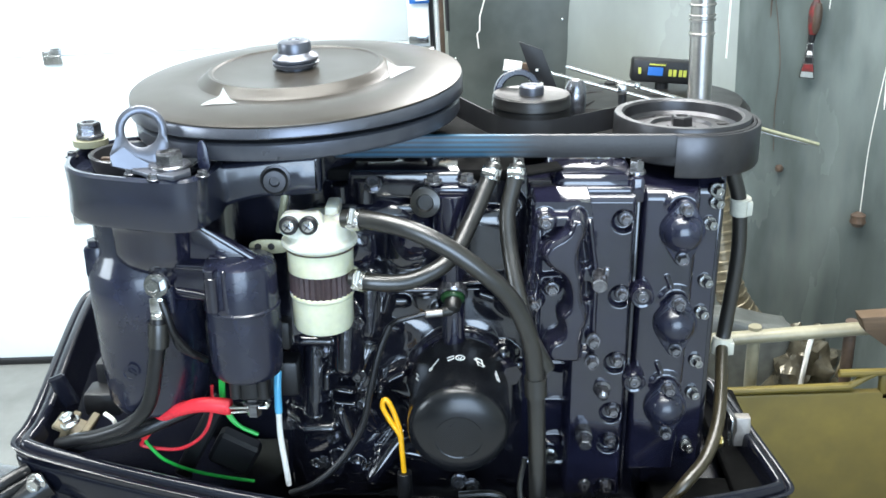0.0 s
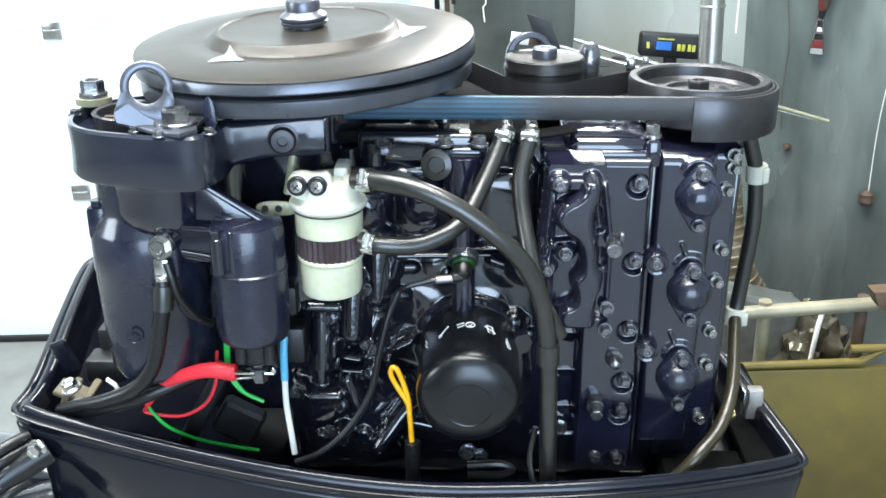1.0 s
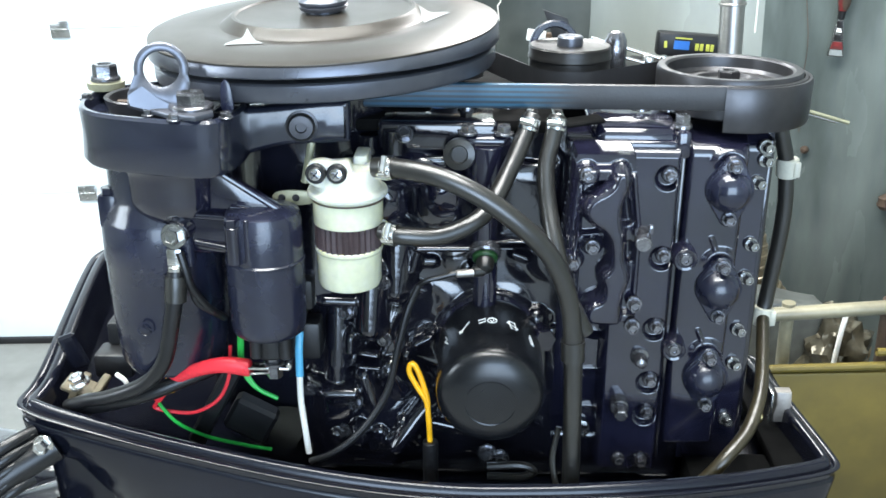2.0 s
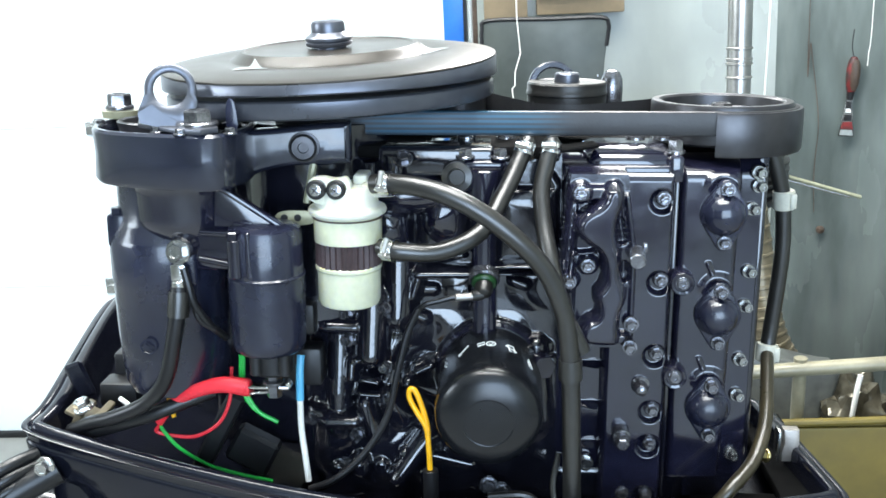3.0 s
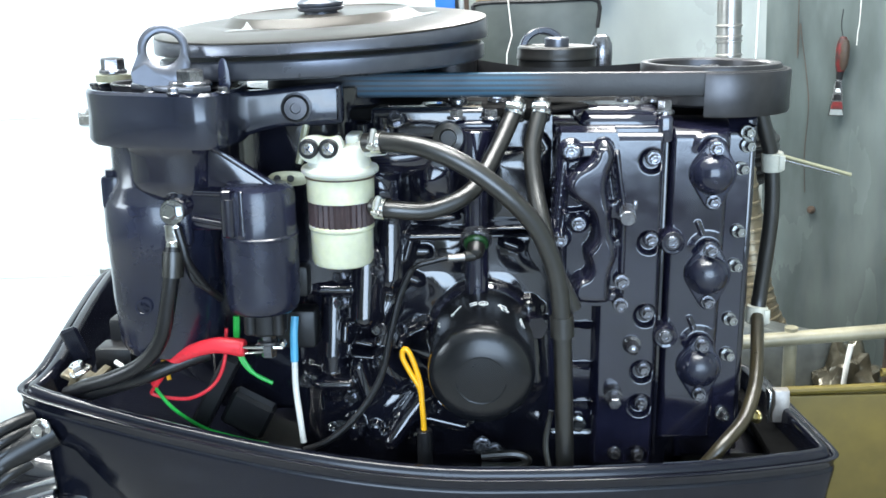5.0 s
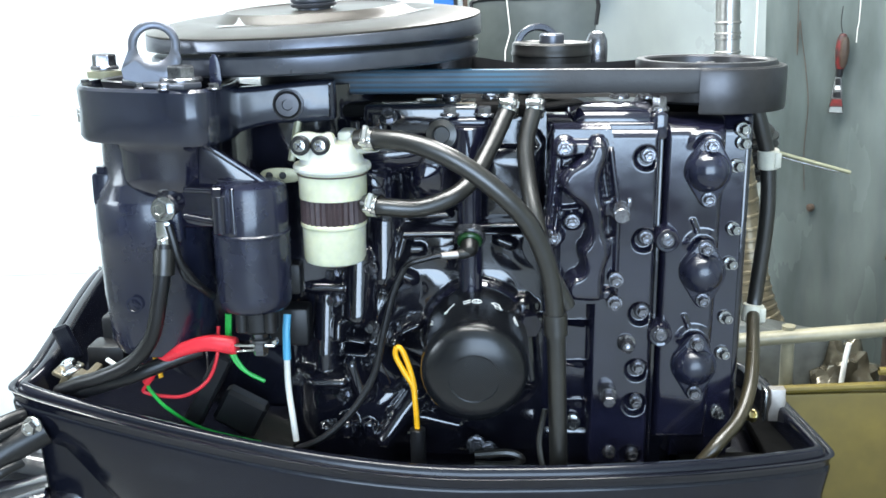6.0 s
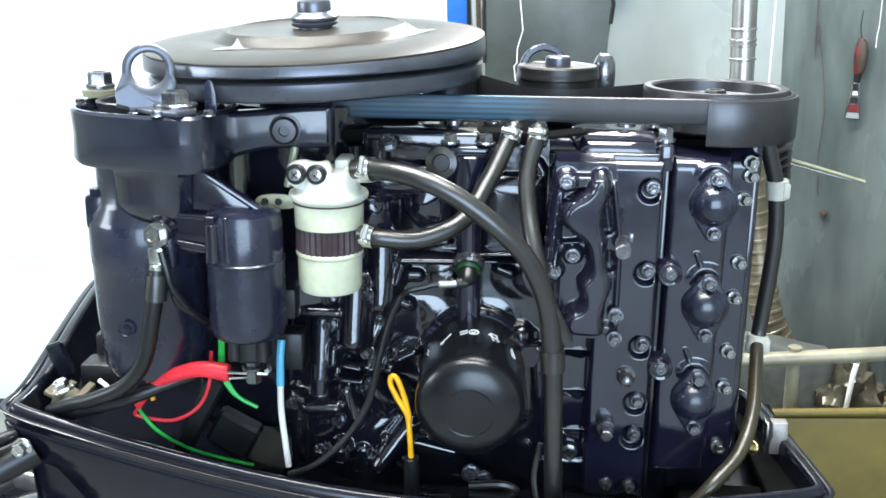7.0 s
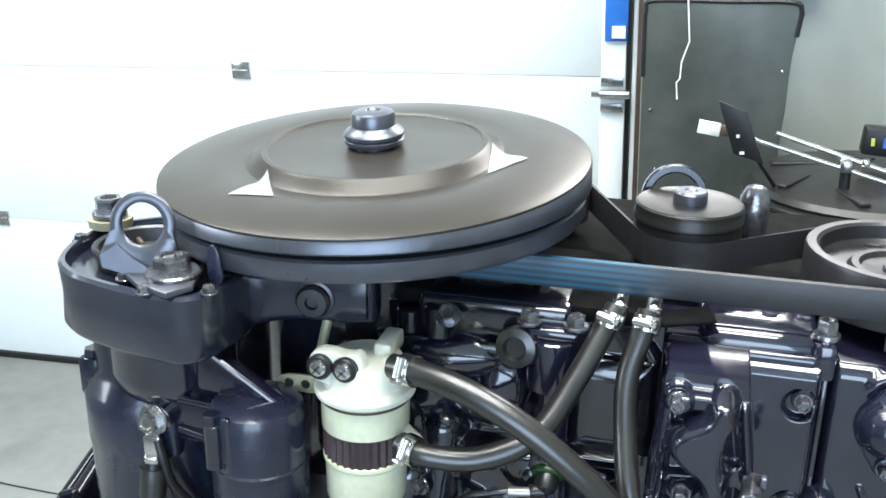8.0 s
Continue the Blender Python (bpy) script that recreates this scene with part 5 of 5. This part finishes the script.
part("stud_bolt", join(rod((0.2275, -0.084, 0.9665), (0.2260, -0.1035, 0.9642), 0.0056, n=18), box((0.2318, -0.093, 0.972), (0.0035, 0.004, 0.0065), 0.001)), BOLT, cv)
part("stud_bolt", lathe([(0, 0), (0.0070, 0), (0.0070, 0.003), (0.0052, 0.0045), (0.0052, 0.010), (0.0040, 0.0135), (0.002, 0.0148), (0, 0.0150)], 24, along((0.2385, -0.0525, 0.8555), (0.2382, -0.07, 0.8545))), BOLT, cv, "domed steel stud")
part("stud_bolt", join(rod((0.2251, -0.053, 0.8165), (0.2251, -0.064, 0.8155), 0.0068, n=20), rod((0.2251, -0.064, 0.8155), (0.2249, -0.0745, 0.8145), 0.0050, n=6)), BOLT, cv)
for x, z in ((0.2651, 0.9360), (0.2632, 0.8628)):
    bs = part("plug_boss", lathe([(0, 0), (0.0102, 0), (0.0094, 0.004), (0.0090, 0.0130), (0.0080, 0.0145), (0.0062, 0.0138), (0.0058, 0.0128), (0, 0.0128)], 32, along((x, -0.044, z), (x, -0.09, z))), BLACK, cv)
    bolt((x, -0.0568, z), (0, -1, 0), bs, 0.0042, 0.003, BOLT, 1.15, socket=True)

# cylinder head side cover with three anode caps
CAPS = [(0.2935, 0.9855), (0.2935, 0.9088), (0.2908, 0.8347)]
HEAD = [(0.2610, 0.7720), (0.3050, 0.7720), (0.3080, 1.0225), (0.2610, 1.0225)]


def head_skin(gx, gz):
    h = 0.0300 + 0.0165 * round_up(inside_dist(gx, gz, HEAD), 0.0058)
    k = np.clip((gz - 1.0100) / 0.0130, 0, 1)
    h = h - 0.0125 * k ** 2
    for x, z in CAPS:
        arch = np.abs(np.hypot(gx - x + 0.001, gz - z - 0.0190) - 0.0105)
        h = h + 0.0026 * ease((0.0050 - arch) / 0.0050) * ease((gz - z - 0.016) / 0.008)
        if z < 0.95:
            h = h + 0.0024 * ease((0.0022 - seg_dist(gx, gz, (x - 0.0090, z + 0.0400), (x - 0.0055, z + 0.0320))) / 0.0022)
    return h


hd = part("head_cover", casting(0.2608, 0.3235, 0.752, 1.0230, 0.010, head_skin, 0.001), BLACK, motor, "glossy black cylinder head cover", 75)


def hull(circles, n=16):
    """Outline round a row of circles, taken by their widest reach in each direction."""
    out = []
    for k in range(n * 3):
        a = 2 * math.pi * k / (n * 3)
        u = (math.cos(a), math.sin(a))
        x, z, r = max(circles, key=lambda c: c[0] * u[0] + c[1] * u[1] + c[2])
        out.append((x + r * u[0], z + r * u[1]))
    return out


for x, z in CAPS:
    cp = part("anode_cap", lathe([(0, 0), (0.0160, 0), (0.0158, 0.0036), (0.0152, 0.0046), (0.0142, 0.0085), (0.0124, 0.0115), (0.0094, 0.0142), (0.0050, 0.0160), (0.0, 0.0166)], 48, along((x - 0.0005, -0.0470, z + 0.001), (x - 0.0005, -0.067, z + 0.0016))), SATIN, hd, "domed black cap with two bolts", 50)
    part("cap_flange", prism(hull([(x, z + 0.001, 0.0172), (x + 0.0010, z + 0.0195, 0.0072), (x + 0.0008, z - 0.0195, 0.0070)]), 0.042, 0.0508, pose(0, 0, 0, 90), 0.0018, 3), SATIN, cp)
    part("cap_ridge", tube([(x - 0.0150, -0.0512, z - 0.004), (x - 0.0130, -0.0515, z + 0.0085), (x - 0.0062, -0.0518, z + 0.0165)], 0.0012, n=8), SATIN, cp)
    bolt((x + 0.0010, -0.0505, z + 0.0197), (0, -1, 0), cp, 0.0041, 0.0090)
    bolt((x + 0.0008, -0.0505, z - 0.0197), (0, -1, 0), cp, 0.0041, 0.0090)
part("gasket_rib", box((0.3255, -0.010, 0.888), (0.006, 0.036, 0.262), 0.0025, 3), CAST, hd)
rc = part("rocker_cover", box((0.3300, 0.034, 0.893), (0.012, 0.070, 0.262), 0.005, 3), SATIN, motor, "black rocker cover edge")
for z in (1.000, 0.955, 0.920, 0.882, 0.845, 0.808):
    part("rib", box((0.3315, 0.004, z), (0.008, 0.012, 0.028), 0.003), SATIN, rc)
for x, z in ((0.3195, 1.0144), (0.3205, 1.0044), (0.3170, 0.9872), (0.3175, 0.9392), (0.3165, 0.9121), (0.3155, 0.8690), (0.3150, 0.8400), (0.3140, 0.7899)):
    bolt((x, -0.0300, z), (0.25, -1, 0), hd, 0.0040, 0.009, STEEL)
bolt((0.2578, -0.0370, 1.0290), (0, 0, 1), cv, 0.0056, 0.010, BOLT, 1.3)
part("hold_down", box((0.2578, -0.040, 1.0190), (0.0110, 0.020, 0.020), 0.003), BLACK, cv)

# cylinder block, intake and castings behind
blk = part("cylinder_block", box((0.115, 0.045, 0.900), (0.270, 0.150, 0.240), 0.012, 3), CAST, motor, "black painted cylinder block")
part("top_deck", join(box((0.075, -0.002, 1.030), (0.19, 0.09, 0.010), 0.003), box((0.02, 0.02, 1.022), (0.12, 0.09, 0.03), 0.006)), DULL, blk)
# dark slab added to hide the bright door seen below the belt
part("deck_filler", box((0.165, 0.105, 1.018), (0.31, 0.15, 0.020), 0.004), DULL, blk)
part("upper_housing", join(box((0.0850, -0.030, 1.0240), (0.085, 0.050, 0.022), 0.004, 3), box((0.055, -0.038, 1.006), (0.075, 0.040, 0.010), 0.003, 3), rod((0.055, -0.055, 1.012), (0.055, -0.055, 1.030), 0.0085), rod((0.036, -0.050, 1.010), (0.036, -0.050, 1.024), 0.007)), CAST, blk, "flat dull upper housing")
kn = part("round_plug", lathe([(0, 0), (0.0110, 0), (0.0115, 0.004), (0.0110, 0.008), (0.0065, 0.0095), (0.0055, 0.006), (0, 0.006)], 36, along((0.101, -0.060, 1.014), (0.0995, -0.075, 1.0165))), RUBBER, blk, "round black rubber plug")
part("plug_neck", rod((0.104, -0.04, 1.010), (0.101, -0.062, 1.014), 0.011), CAST, kn)
part("thermostat_housing", join(rod((0.119, -0.055, 0.990), (0.119, -0.055, 1.020), 0.0145, n=28), box((0.119, -0.056, 1.023), (0.030, 0.016, 0.008), 0.0035, 3)), BLACK, blk)
for x in (0.106, 0.131):
    bolt((x, -0.060, 1.028), (0, 0, 1), blk, 0.0052, 0.007)


def bulge(c, r, wave=0.06):
    """A swelling of a casting: a stretched ball with an uneven skin."""
    bm = bmesh.new()
    bmesh.ops.create_icosphere(bm, subdivisions=4, radius=1.0)
    for v in bm.verts:
        k = 1 + wave * noise.noise(v.co * 1.7 + Vector(c) * 50)
        v.co = Vector((c[0] + r[0] * v.co.x * k, c[1] + r[1] * v.co.y * k, c[2] + r[2] * v.co.z * k))
    return bm


for c, r in (((0.062, -0.040, 1.000), (0.040, 0.024, 0.017)), ((0.090, -0.036, 0.984), (0.019, 0.024, 0.026)), ((0.046, -0.034, 0.972), (0.018, 0.020, 0.024)), ((0.122, -0.040, 1.014), (0.016, 0.020, 0.018))):
    part("intake_bulge", bulge(c, r), BLACK, blk, "rounded glossy intake swelling", 80)
part("crank_front", join(box((-0.035, 0.045, 0.905), (0.13, 0.13, 0.25), 0.012, 3), rod((-0.01, 0.0, 0.90), (-0.01, 0.0, 1.05), 0.06)), CAST, blk)
# rounded ribs and bosses of the crankcase: two ends, radius, rise
LUMPS = [((0.085, 0.994), (0.085, 0.966), 0.0185, 0.013), ((0.070, 0.9378), (0.108, 0.9384), 0.0045, 0.016), ((0.078, 0.9511), (0.103, 0.9522), 0.0036, 0.012), ((0.1255, 0.945), (0.160, 0.9455), 0.0030, 0.017), ((0.1255, 0.9385), (0.160, 0.9390), 0.0026, 0.014),
         ((0.0110, 0.906), (0.0080, 0.815), 0.0085, 0.012), ((-0.0086, 0.8995), (0.0234, 0.8988), 0.0075, 0.020), ((-0.0115, 0.8243), (0.0225, 0.8247), 0.0075, 0.020), ((0.0362, 0.918), (0.0350, 0.878), 0.0135, 0.022), ((0.0545, 0.945), (0.0560, 0.905), 0.0120, 0.016), ((0.030, 0.838), (0.037, 0.812), 0.0085, 0.018),
         ((0.0557, 0.774), (0.0794, 0.8061), 0.0090, 0.018), ((0.0633, 0.8544), (0.0645, 0.853), 0.0060, 0.018), ((0.070, 0.862), (0.080, 0.866), 0.0050, 0.018), ((0.0201, 0.8596), (0.0205, 0.870), 0.0060, 0.018), ((0.0241, 0.7867), (0.0250, 0.780), 0.0070, 0.015), ((0.046, 0.872), (0.054, 0.885), 0.0090, 0.010), ((0.050, 0.838), (0.060, 0.822), 0.0100, 0.010),
         ((0.0285, 0.8595), (0.0405, 0.8575), 0.0038, 0.020), ((0.0265, 0.8480), (0.0420, 0.8470), 0.0034, 0.018), ((0.0665, 0.920), (0.0700, 0.934), 0.0055, 0.014), ((0.0455, 0.965), (0.0480, 0.985), 0.0090, 0.010), ((0.1120, 0.985), (0.1130, 0.960), 0.0060, 0.010), ((0.160, 0.880), (0.166, 0.820), 0.0080, 0.012), ((0.060, 0.792), (0.110, 0.780), 0.0060, 0.010)]
LUMP_RNG = random.Random(11)
for _ in range(46):
    lx, lz, la = LUMP_RNG.uniform(-0.012, 0.168), LUMP_RNG.uniform(0.765, 1.012), LUMP_RNG.uniform(0, 6.28)
    ll, lr = LUMP_RNG.uniform(0.002, 0.011), LUMP_RNG.uniform(0.0026, 0.0065)
    LUMPS.append(((lx, lz), (lx + ll * math.cos(la), lz + ll * math.sin(la)), lr, LUMP_RNG.uniform(0.003, 0.010)))


def crank_skin(gx, gz):
    h = 0.036 + 0.0022 * np.sin(gx * 130 + 1.3 * np.sin(gz * 90)) * np.sin(gz * 110 + 0.8)
    h = h - 0.010 * ease(1 - edge_dist(gx, gz, -0.020, 0.176, 0.752, 1.028) / 0.006)
    # flat machined face beside the hoses
    h = np.maximum(h, 0.036 + 0.010 * round_up(edge_dist(gx, gz, 0.125, 0.1745, 0.9430, 1.0040), 0.016))
    for a, b, r, up in LUMPS:
        h = np.maximum(h, 0.036 + up * round_up(r * 1.2 - seg_dist(gx, gz, a, b), r * 1.2) ** 1.2)
    # the lower half swells outward
    h = h + 0.15 * np.clip(0.945 - gz, 0, 0.10) * ease((0.085 - gx) / 0.04) * ease((gx + 0.018) / 0.02)
    disc = 0.0440 - np.hypot(gx - 0.1255, gz - 0.858)
    return np.maximum(h, 0.036 + 0.006 * round_up(disc, 0.006))


crk2 = part("crankcase", casting(-0.020, 0.176, 0.752, 1.028, -0.020, crank_skin, 0.001), CAST, motor, "glossy black crankcase casting with bosses", 75)
for x, z in ((-0.0068, 0.8565), (-0.0115, 0.8243), (-0.0086, 0.8995), (0.0162, 0.9065), (0.017, 0.8865), (0.0222, 0.8087), (0.012, 0.782), (0.046, 0.913), (0.0465, 0.866)):
    bolt((x, 0.001 - float(crank_skin(np.array([x]), np.array([z]))[0]), z), (-0.45, -1, 0.1), crk2, 0.0042, 0.007)
part("relay_box", box((-0.016, -0.060, 0.870), (0.030, 0.022, 0.030), 0.003), PLAST, motor)
part("relay_box", box((-0.016, -0.062, 0.908), (0.022, 0.020, 0.024), 0.003), PLAST, motor)
part("sump", box((0.13, 0.010, 0.755), (0.30, 0.09, 0.05), 0.010, 3), CAST, blk)
for x, z in ((0.030, 0.938), (0.062, 1.027)):
    bolt((x, -0.062, z), (0, -0.7, 0.7), blk, 0.0052, 0.007)
for x in (0.105, 0.135, 0.232, 0.252):
    bolt((x, -0.01, 1.035), (0, 0, 1), blk, 0.0055, 0.012)
part("top_strap", box((0.183, -0.045, 1.0340), (0.036, 0.018, 0.003), 0.001, 1, (0, -6, 12)), DULL, blk)
part("side_plug", rod((0.158, -0.045, 0.870), (0.166, -0.062, 0.870), 0.010, n=6), BLACK, blk)
for x, z in ((0.135, 0.770), (0.125, 0.775)):
    bolt((x, -0.066, z), (0, -1, 0.2), blk, 0.0055, 0.008)
part("ringed_hose", tube([(0.125, -0.088, 0.777), (0.150, -0.090, 0.780), (0.160, -0.090, 0.775), (0.150, -0.090, 0.770), (0.125, -0.090, 0.770)], 0.003, n=8), RUBBER, motor)

# cable down the rear edge
part("rear_cable", tube([(0.338, 0.015, 1.030), (0.346, 0.018, 1.008), (0.353, 0.022, 0.985), (0.357, 0.025, 0.940), (0.354, 0.030, 0.874), (0.3515, 0.028, 0.852)], 0.0062, n=16), RUBBER, motor, "black control cable")
# lower run of the same cable, its reflected sheen coloured in
part("rear_cable", tube([(0.3520, 0.0285, 0.856), (0.3480, 0.008, 0.846), (0.3375, -0.038, 0.821), (0.3250, -0.062, 0.800), (0.3060, -0.080, 0.786), (0.2930, -0.085, 0.772), (0.2800, -0.086, 0.758)], 0.0053, n=16), BROWN_SHEEN, motor, "control cable with the tank's olive-brown sheen in its colour")
for p, q in (((0.3535, 0.0215, 0.991), (0.3548, 0.0225, 0.976)), ((0.3525, 0.0290, 0.861), (0.3510, 0.0275, 0.846))):
    part("white_tie", join(rod(p, q, 0.0086, n=20), box((p[0] + 0.006, p[1] - 0.006, (p[2] + q[2]) / 2), (0.005, 0.005, 0.012), 0.001)), TIE, motor, "white plastic cable tie")

# lower cowl pan
plan = chaikin([(-0.220, -0.110), (-0.210, -0.1235), (-0.16, -0.128), (-0.10, -0.133), (-0.02, -0.139), (0.05, -0.142), (0.13, -0.141), (0.20, -0.136), (0.28, -0.121), (0.34, -0.103), (0.386, -0.085), (0.396, -0.074), (0.396, -0.058), (0.386, 0.02), (0.37, 0.15), (0.10, 0.19), (-0.20, 0.17), (-0.240, 0.13), (-0.242, 0.10), (-0.228, 0.0), (-0.216, -0.08)], 2)
cx, cy = 0.09, 0.02


def rim_z(x, y):
    t = min(max((0.12 - x) / 0.34, 0.0), 1.0)
    drop = 0.0075 * min(max((x - 0.16) / 0.24, 0.0), 1.0) ** 1.5
    return 0.783 - drop + 0.055 * t ** 1.6 + 0.10 * max(y + 0.1, 0) * t


def ring_low(d, low):
    return [(x, y, min(low + 0.18 * max(0.0, (-0.02 - x) / 0.20) ** 1.3, rim_z(x, y) - 0.035)) for x, y in inset(plan, d)]


def ring_at(d, dz, flat=None):
    return [(x, y, rim_z(x, y) + dz if flat is None else flat) for x, y in inset(plan, d)]


pan = part("cowl_pan", loft([ring_low(0.045, 0.622), ring_low(0.030, 0.628), ring_low(0.014, 0.660), ring_at(0.006, -0.030), ring_at(0.003, -0.012), ring_at(-0.003, -0.0105), ring_at(-0.0044, -0.0088), ring_at(-0.0034, -0.0050), ring_at(-0.0022, -0.0018), ring_at(-0.0006, -0.0003), ring_at(0.0014, 0.0002), ring_at(0.0036, 0.0004), ring_at(0.0052, -0.0006), ring_at(0.0060, -0.0020), ring_at(0.0068, -0.0020), ring_at(0.0078, 0.0008), ring_at(0.0092, 0.0034), ring_at(0.0112, 0.0044), ring_at(0.0138, 0.0044), ring_at(0.0156, 0.0030), ring_at(0.0166, -0.001), ring_at(0.0175, -0.03), ring_at(0.022, 0, 0.735), ring_at(0.05, 0, 0.73)]), PANMAT, motor, "charcoal lower cowl pan with a ridged rim", 50)
part("leg", box((0.08, 0.03, 0.36), (0.16, 0.11, 0.52), 0.03, 3), PANMAT, motor, "charcoal drive leg below the pan")
# block added to stop light showing through the gap under the engine
part("base_filler", box((0.205, 0.030, 0.752), (0.215, 0.075, 0.080), 0.004), CAST, motor, "black filler block added to shut out light under the engine")
ltc = part("cowl_latch", prism([(0.3640, 0.768), (0.3765, 0.768), (0.3755, 0.776), (0.3775, 0.784), (0.3765, 0.796), (0.3640, 0.796), (0.3655, 0.784), (0.3635, 0.776)], -0.012, -0.002, pose(0, 0, 0, 90), 0.001), ALLOY, motor, "bright aluminium cowl latch")
part("latch_plate", box((0.3605, 0.006, 0.782), (0.0025, 0.014, 0.028), 0.001), STEEL, ltc)
part("inner_shelf", box((0.372, 0.03, 0.756), (0.04, 0.18, 0.010), 0.003), DULL, pan)
part("inner_wall", box((0.335, -0.045, 0.738), (0.10, 0.05, 0.03), 0.006), DULL, pan)
bolt((0.352, 0.004, 0.772), (-1, -0.5, 0.3), pan, 0.0042, 0.007, BRASS)
for p in ((-0.194, -0.1270, 0.8125), (0.02, -0.148, 0.74)):
    bolt(p, (-0.1, -1, 0), pan, 0.0055, 0.008, CHROME)
cl = part("cable_clamp", join(box((-0.180, -0.085, 0.836), (0.024, 0.022, 0.004), 0.001, 1, (0, 25, 0)), box((-0.185, -0.082, 0.828), (0.006, 0.03, 0.024), 0.001, 1, (0, 25, 0)), box((-0.168, -0.086, 0.830), (0.006, 0.03, 0.022), 0.001, 1, (0, 25, 0))), DUCT, motor, "grey steel cable clamp")
bolt((-0.178, -0.090, 0.841), (-0.3, -0.2, 1), cl, 0.006, 0.008, CHROME)
part("plug_block", box((-0.155, -0.02, 0.850), (0.040, 0.035, 0.032), 0.004), PLAST, motor, "black connector block")
part("plug_block", box((-0.165, -0.045, 0.838), (0.03, 0.025, 0.02), 0.003), PLAST, motor, "black connector block")
part("pan_bracket", box((-0.195, -0.055, 0.850), (0.014, 0.006, 0.030), 0.002, 1, (0, -20, 10)), PANMAT, motor)
part("pan_bracket", box((-0.085, -0.06, 0.812), (0.014, 0.02, 0.075), 0.002, 1, (0, 28, 0)), PLAST, motor)
part("pan_bracket", box((-0.06, -0.055, 0.795), (0.036, 0.016, 0.030), 0.003, 1, (0, 28, 0)), PLAST, motor)
for pts, mt, lb in (([(-0.150, -0.090, 0.850), (-0.142, -0.094, 0.846), (-0.140, -0.095, 0.836)], IVORY, "white wire"), ([(-0.135, -0.075, 0.85), (-0.128, -0.080, 0.842), (-0.12, -0.080, 0.83)], RED, "red wire"), ([(-0.120, -0.08, 0.856), (-0.112, -0.09, 0.848), (-0.108, -0.095, 0.838)], YELLOW, "yellow wire")):
    part("small_wire", tube(pts, 0.0018, n=8), mt, motor, lb)

# steering tube and control cables at the front of the pan
for k in range(5):
    part("control_cable", tube([(-0.203, -0.1200 - 0.003 * k, 0.819 - 0.008 * k), (-0.218, -0.138 - 0.002 * k, 0.816 - 0.009 * k), (-0.240, -0.150, 0.803 - 0.012 * k), (-0.258 + 0.004 * k, -0.155, 0.765 - 0.012 * k), (-0.262 + 0.006 * k, -0.155, 0.70)], 0.0046, n=12), CABLE, motor, "black control cable")
# dark tube added so no bright floor shows between the cables
part("cable_filler", tube([(-0.190, -0.118, 0.806), (-0.222, -0.138, 0.790), (-0.246, -0.146, 0.765), (-0.254, -0.144, 0.70)], 0.0115, n=16), CABLE, motor, "black tube added behind the control cables to fill bright gaps")
part("steering_tube", rod((-0.30, -0.15, 0.715), (-0.195, -0.11, 0.735), 0.019, n=28), SATIN, motor, "black steering tube")
part("steering_bracket", join(box((-0.15, -0.07, 0.730), (0.09, 0.05, 0.05), 0.010, 3), box((-0.10, -0.06, 0.68), (0.14, 0.06, 0.06), 0.012, 3), rod((-0.175, -0.105, 0.742), (-0.175, -0.06, 0.742), 0.014)), CAST, motor, "black cast steering bracket")
part("swivel_bracket", join(box((-0.200, -0.045, 0.690), (0.240, 0.060, 0.120), 0.020, 4, (0, 10, 0)), box((-0.215, -0.085, 0.705), (0.120, 0.050, 0.085), 0.022, 4, (0, -14, 0)), box((-0.150, -0.080, 0.665), (0.130, 0.050, 0.070), 0.018, 4, (0, 18, 0)), rod((-0.245, -0.120, 0.735), (-0.205, -0.120, 0.700), 0.015, n=24)), CAST, motor, "black cast swivel bracket under the pan")
part("pan_lip_bracket", box((0.345, -0.075, 0.752), (0.022, 0.02, 0.018), 0.003), STEEL, motor, "grey steel hook under the rim")
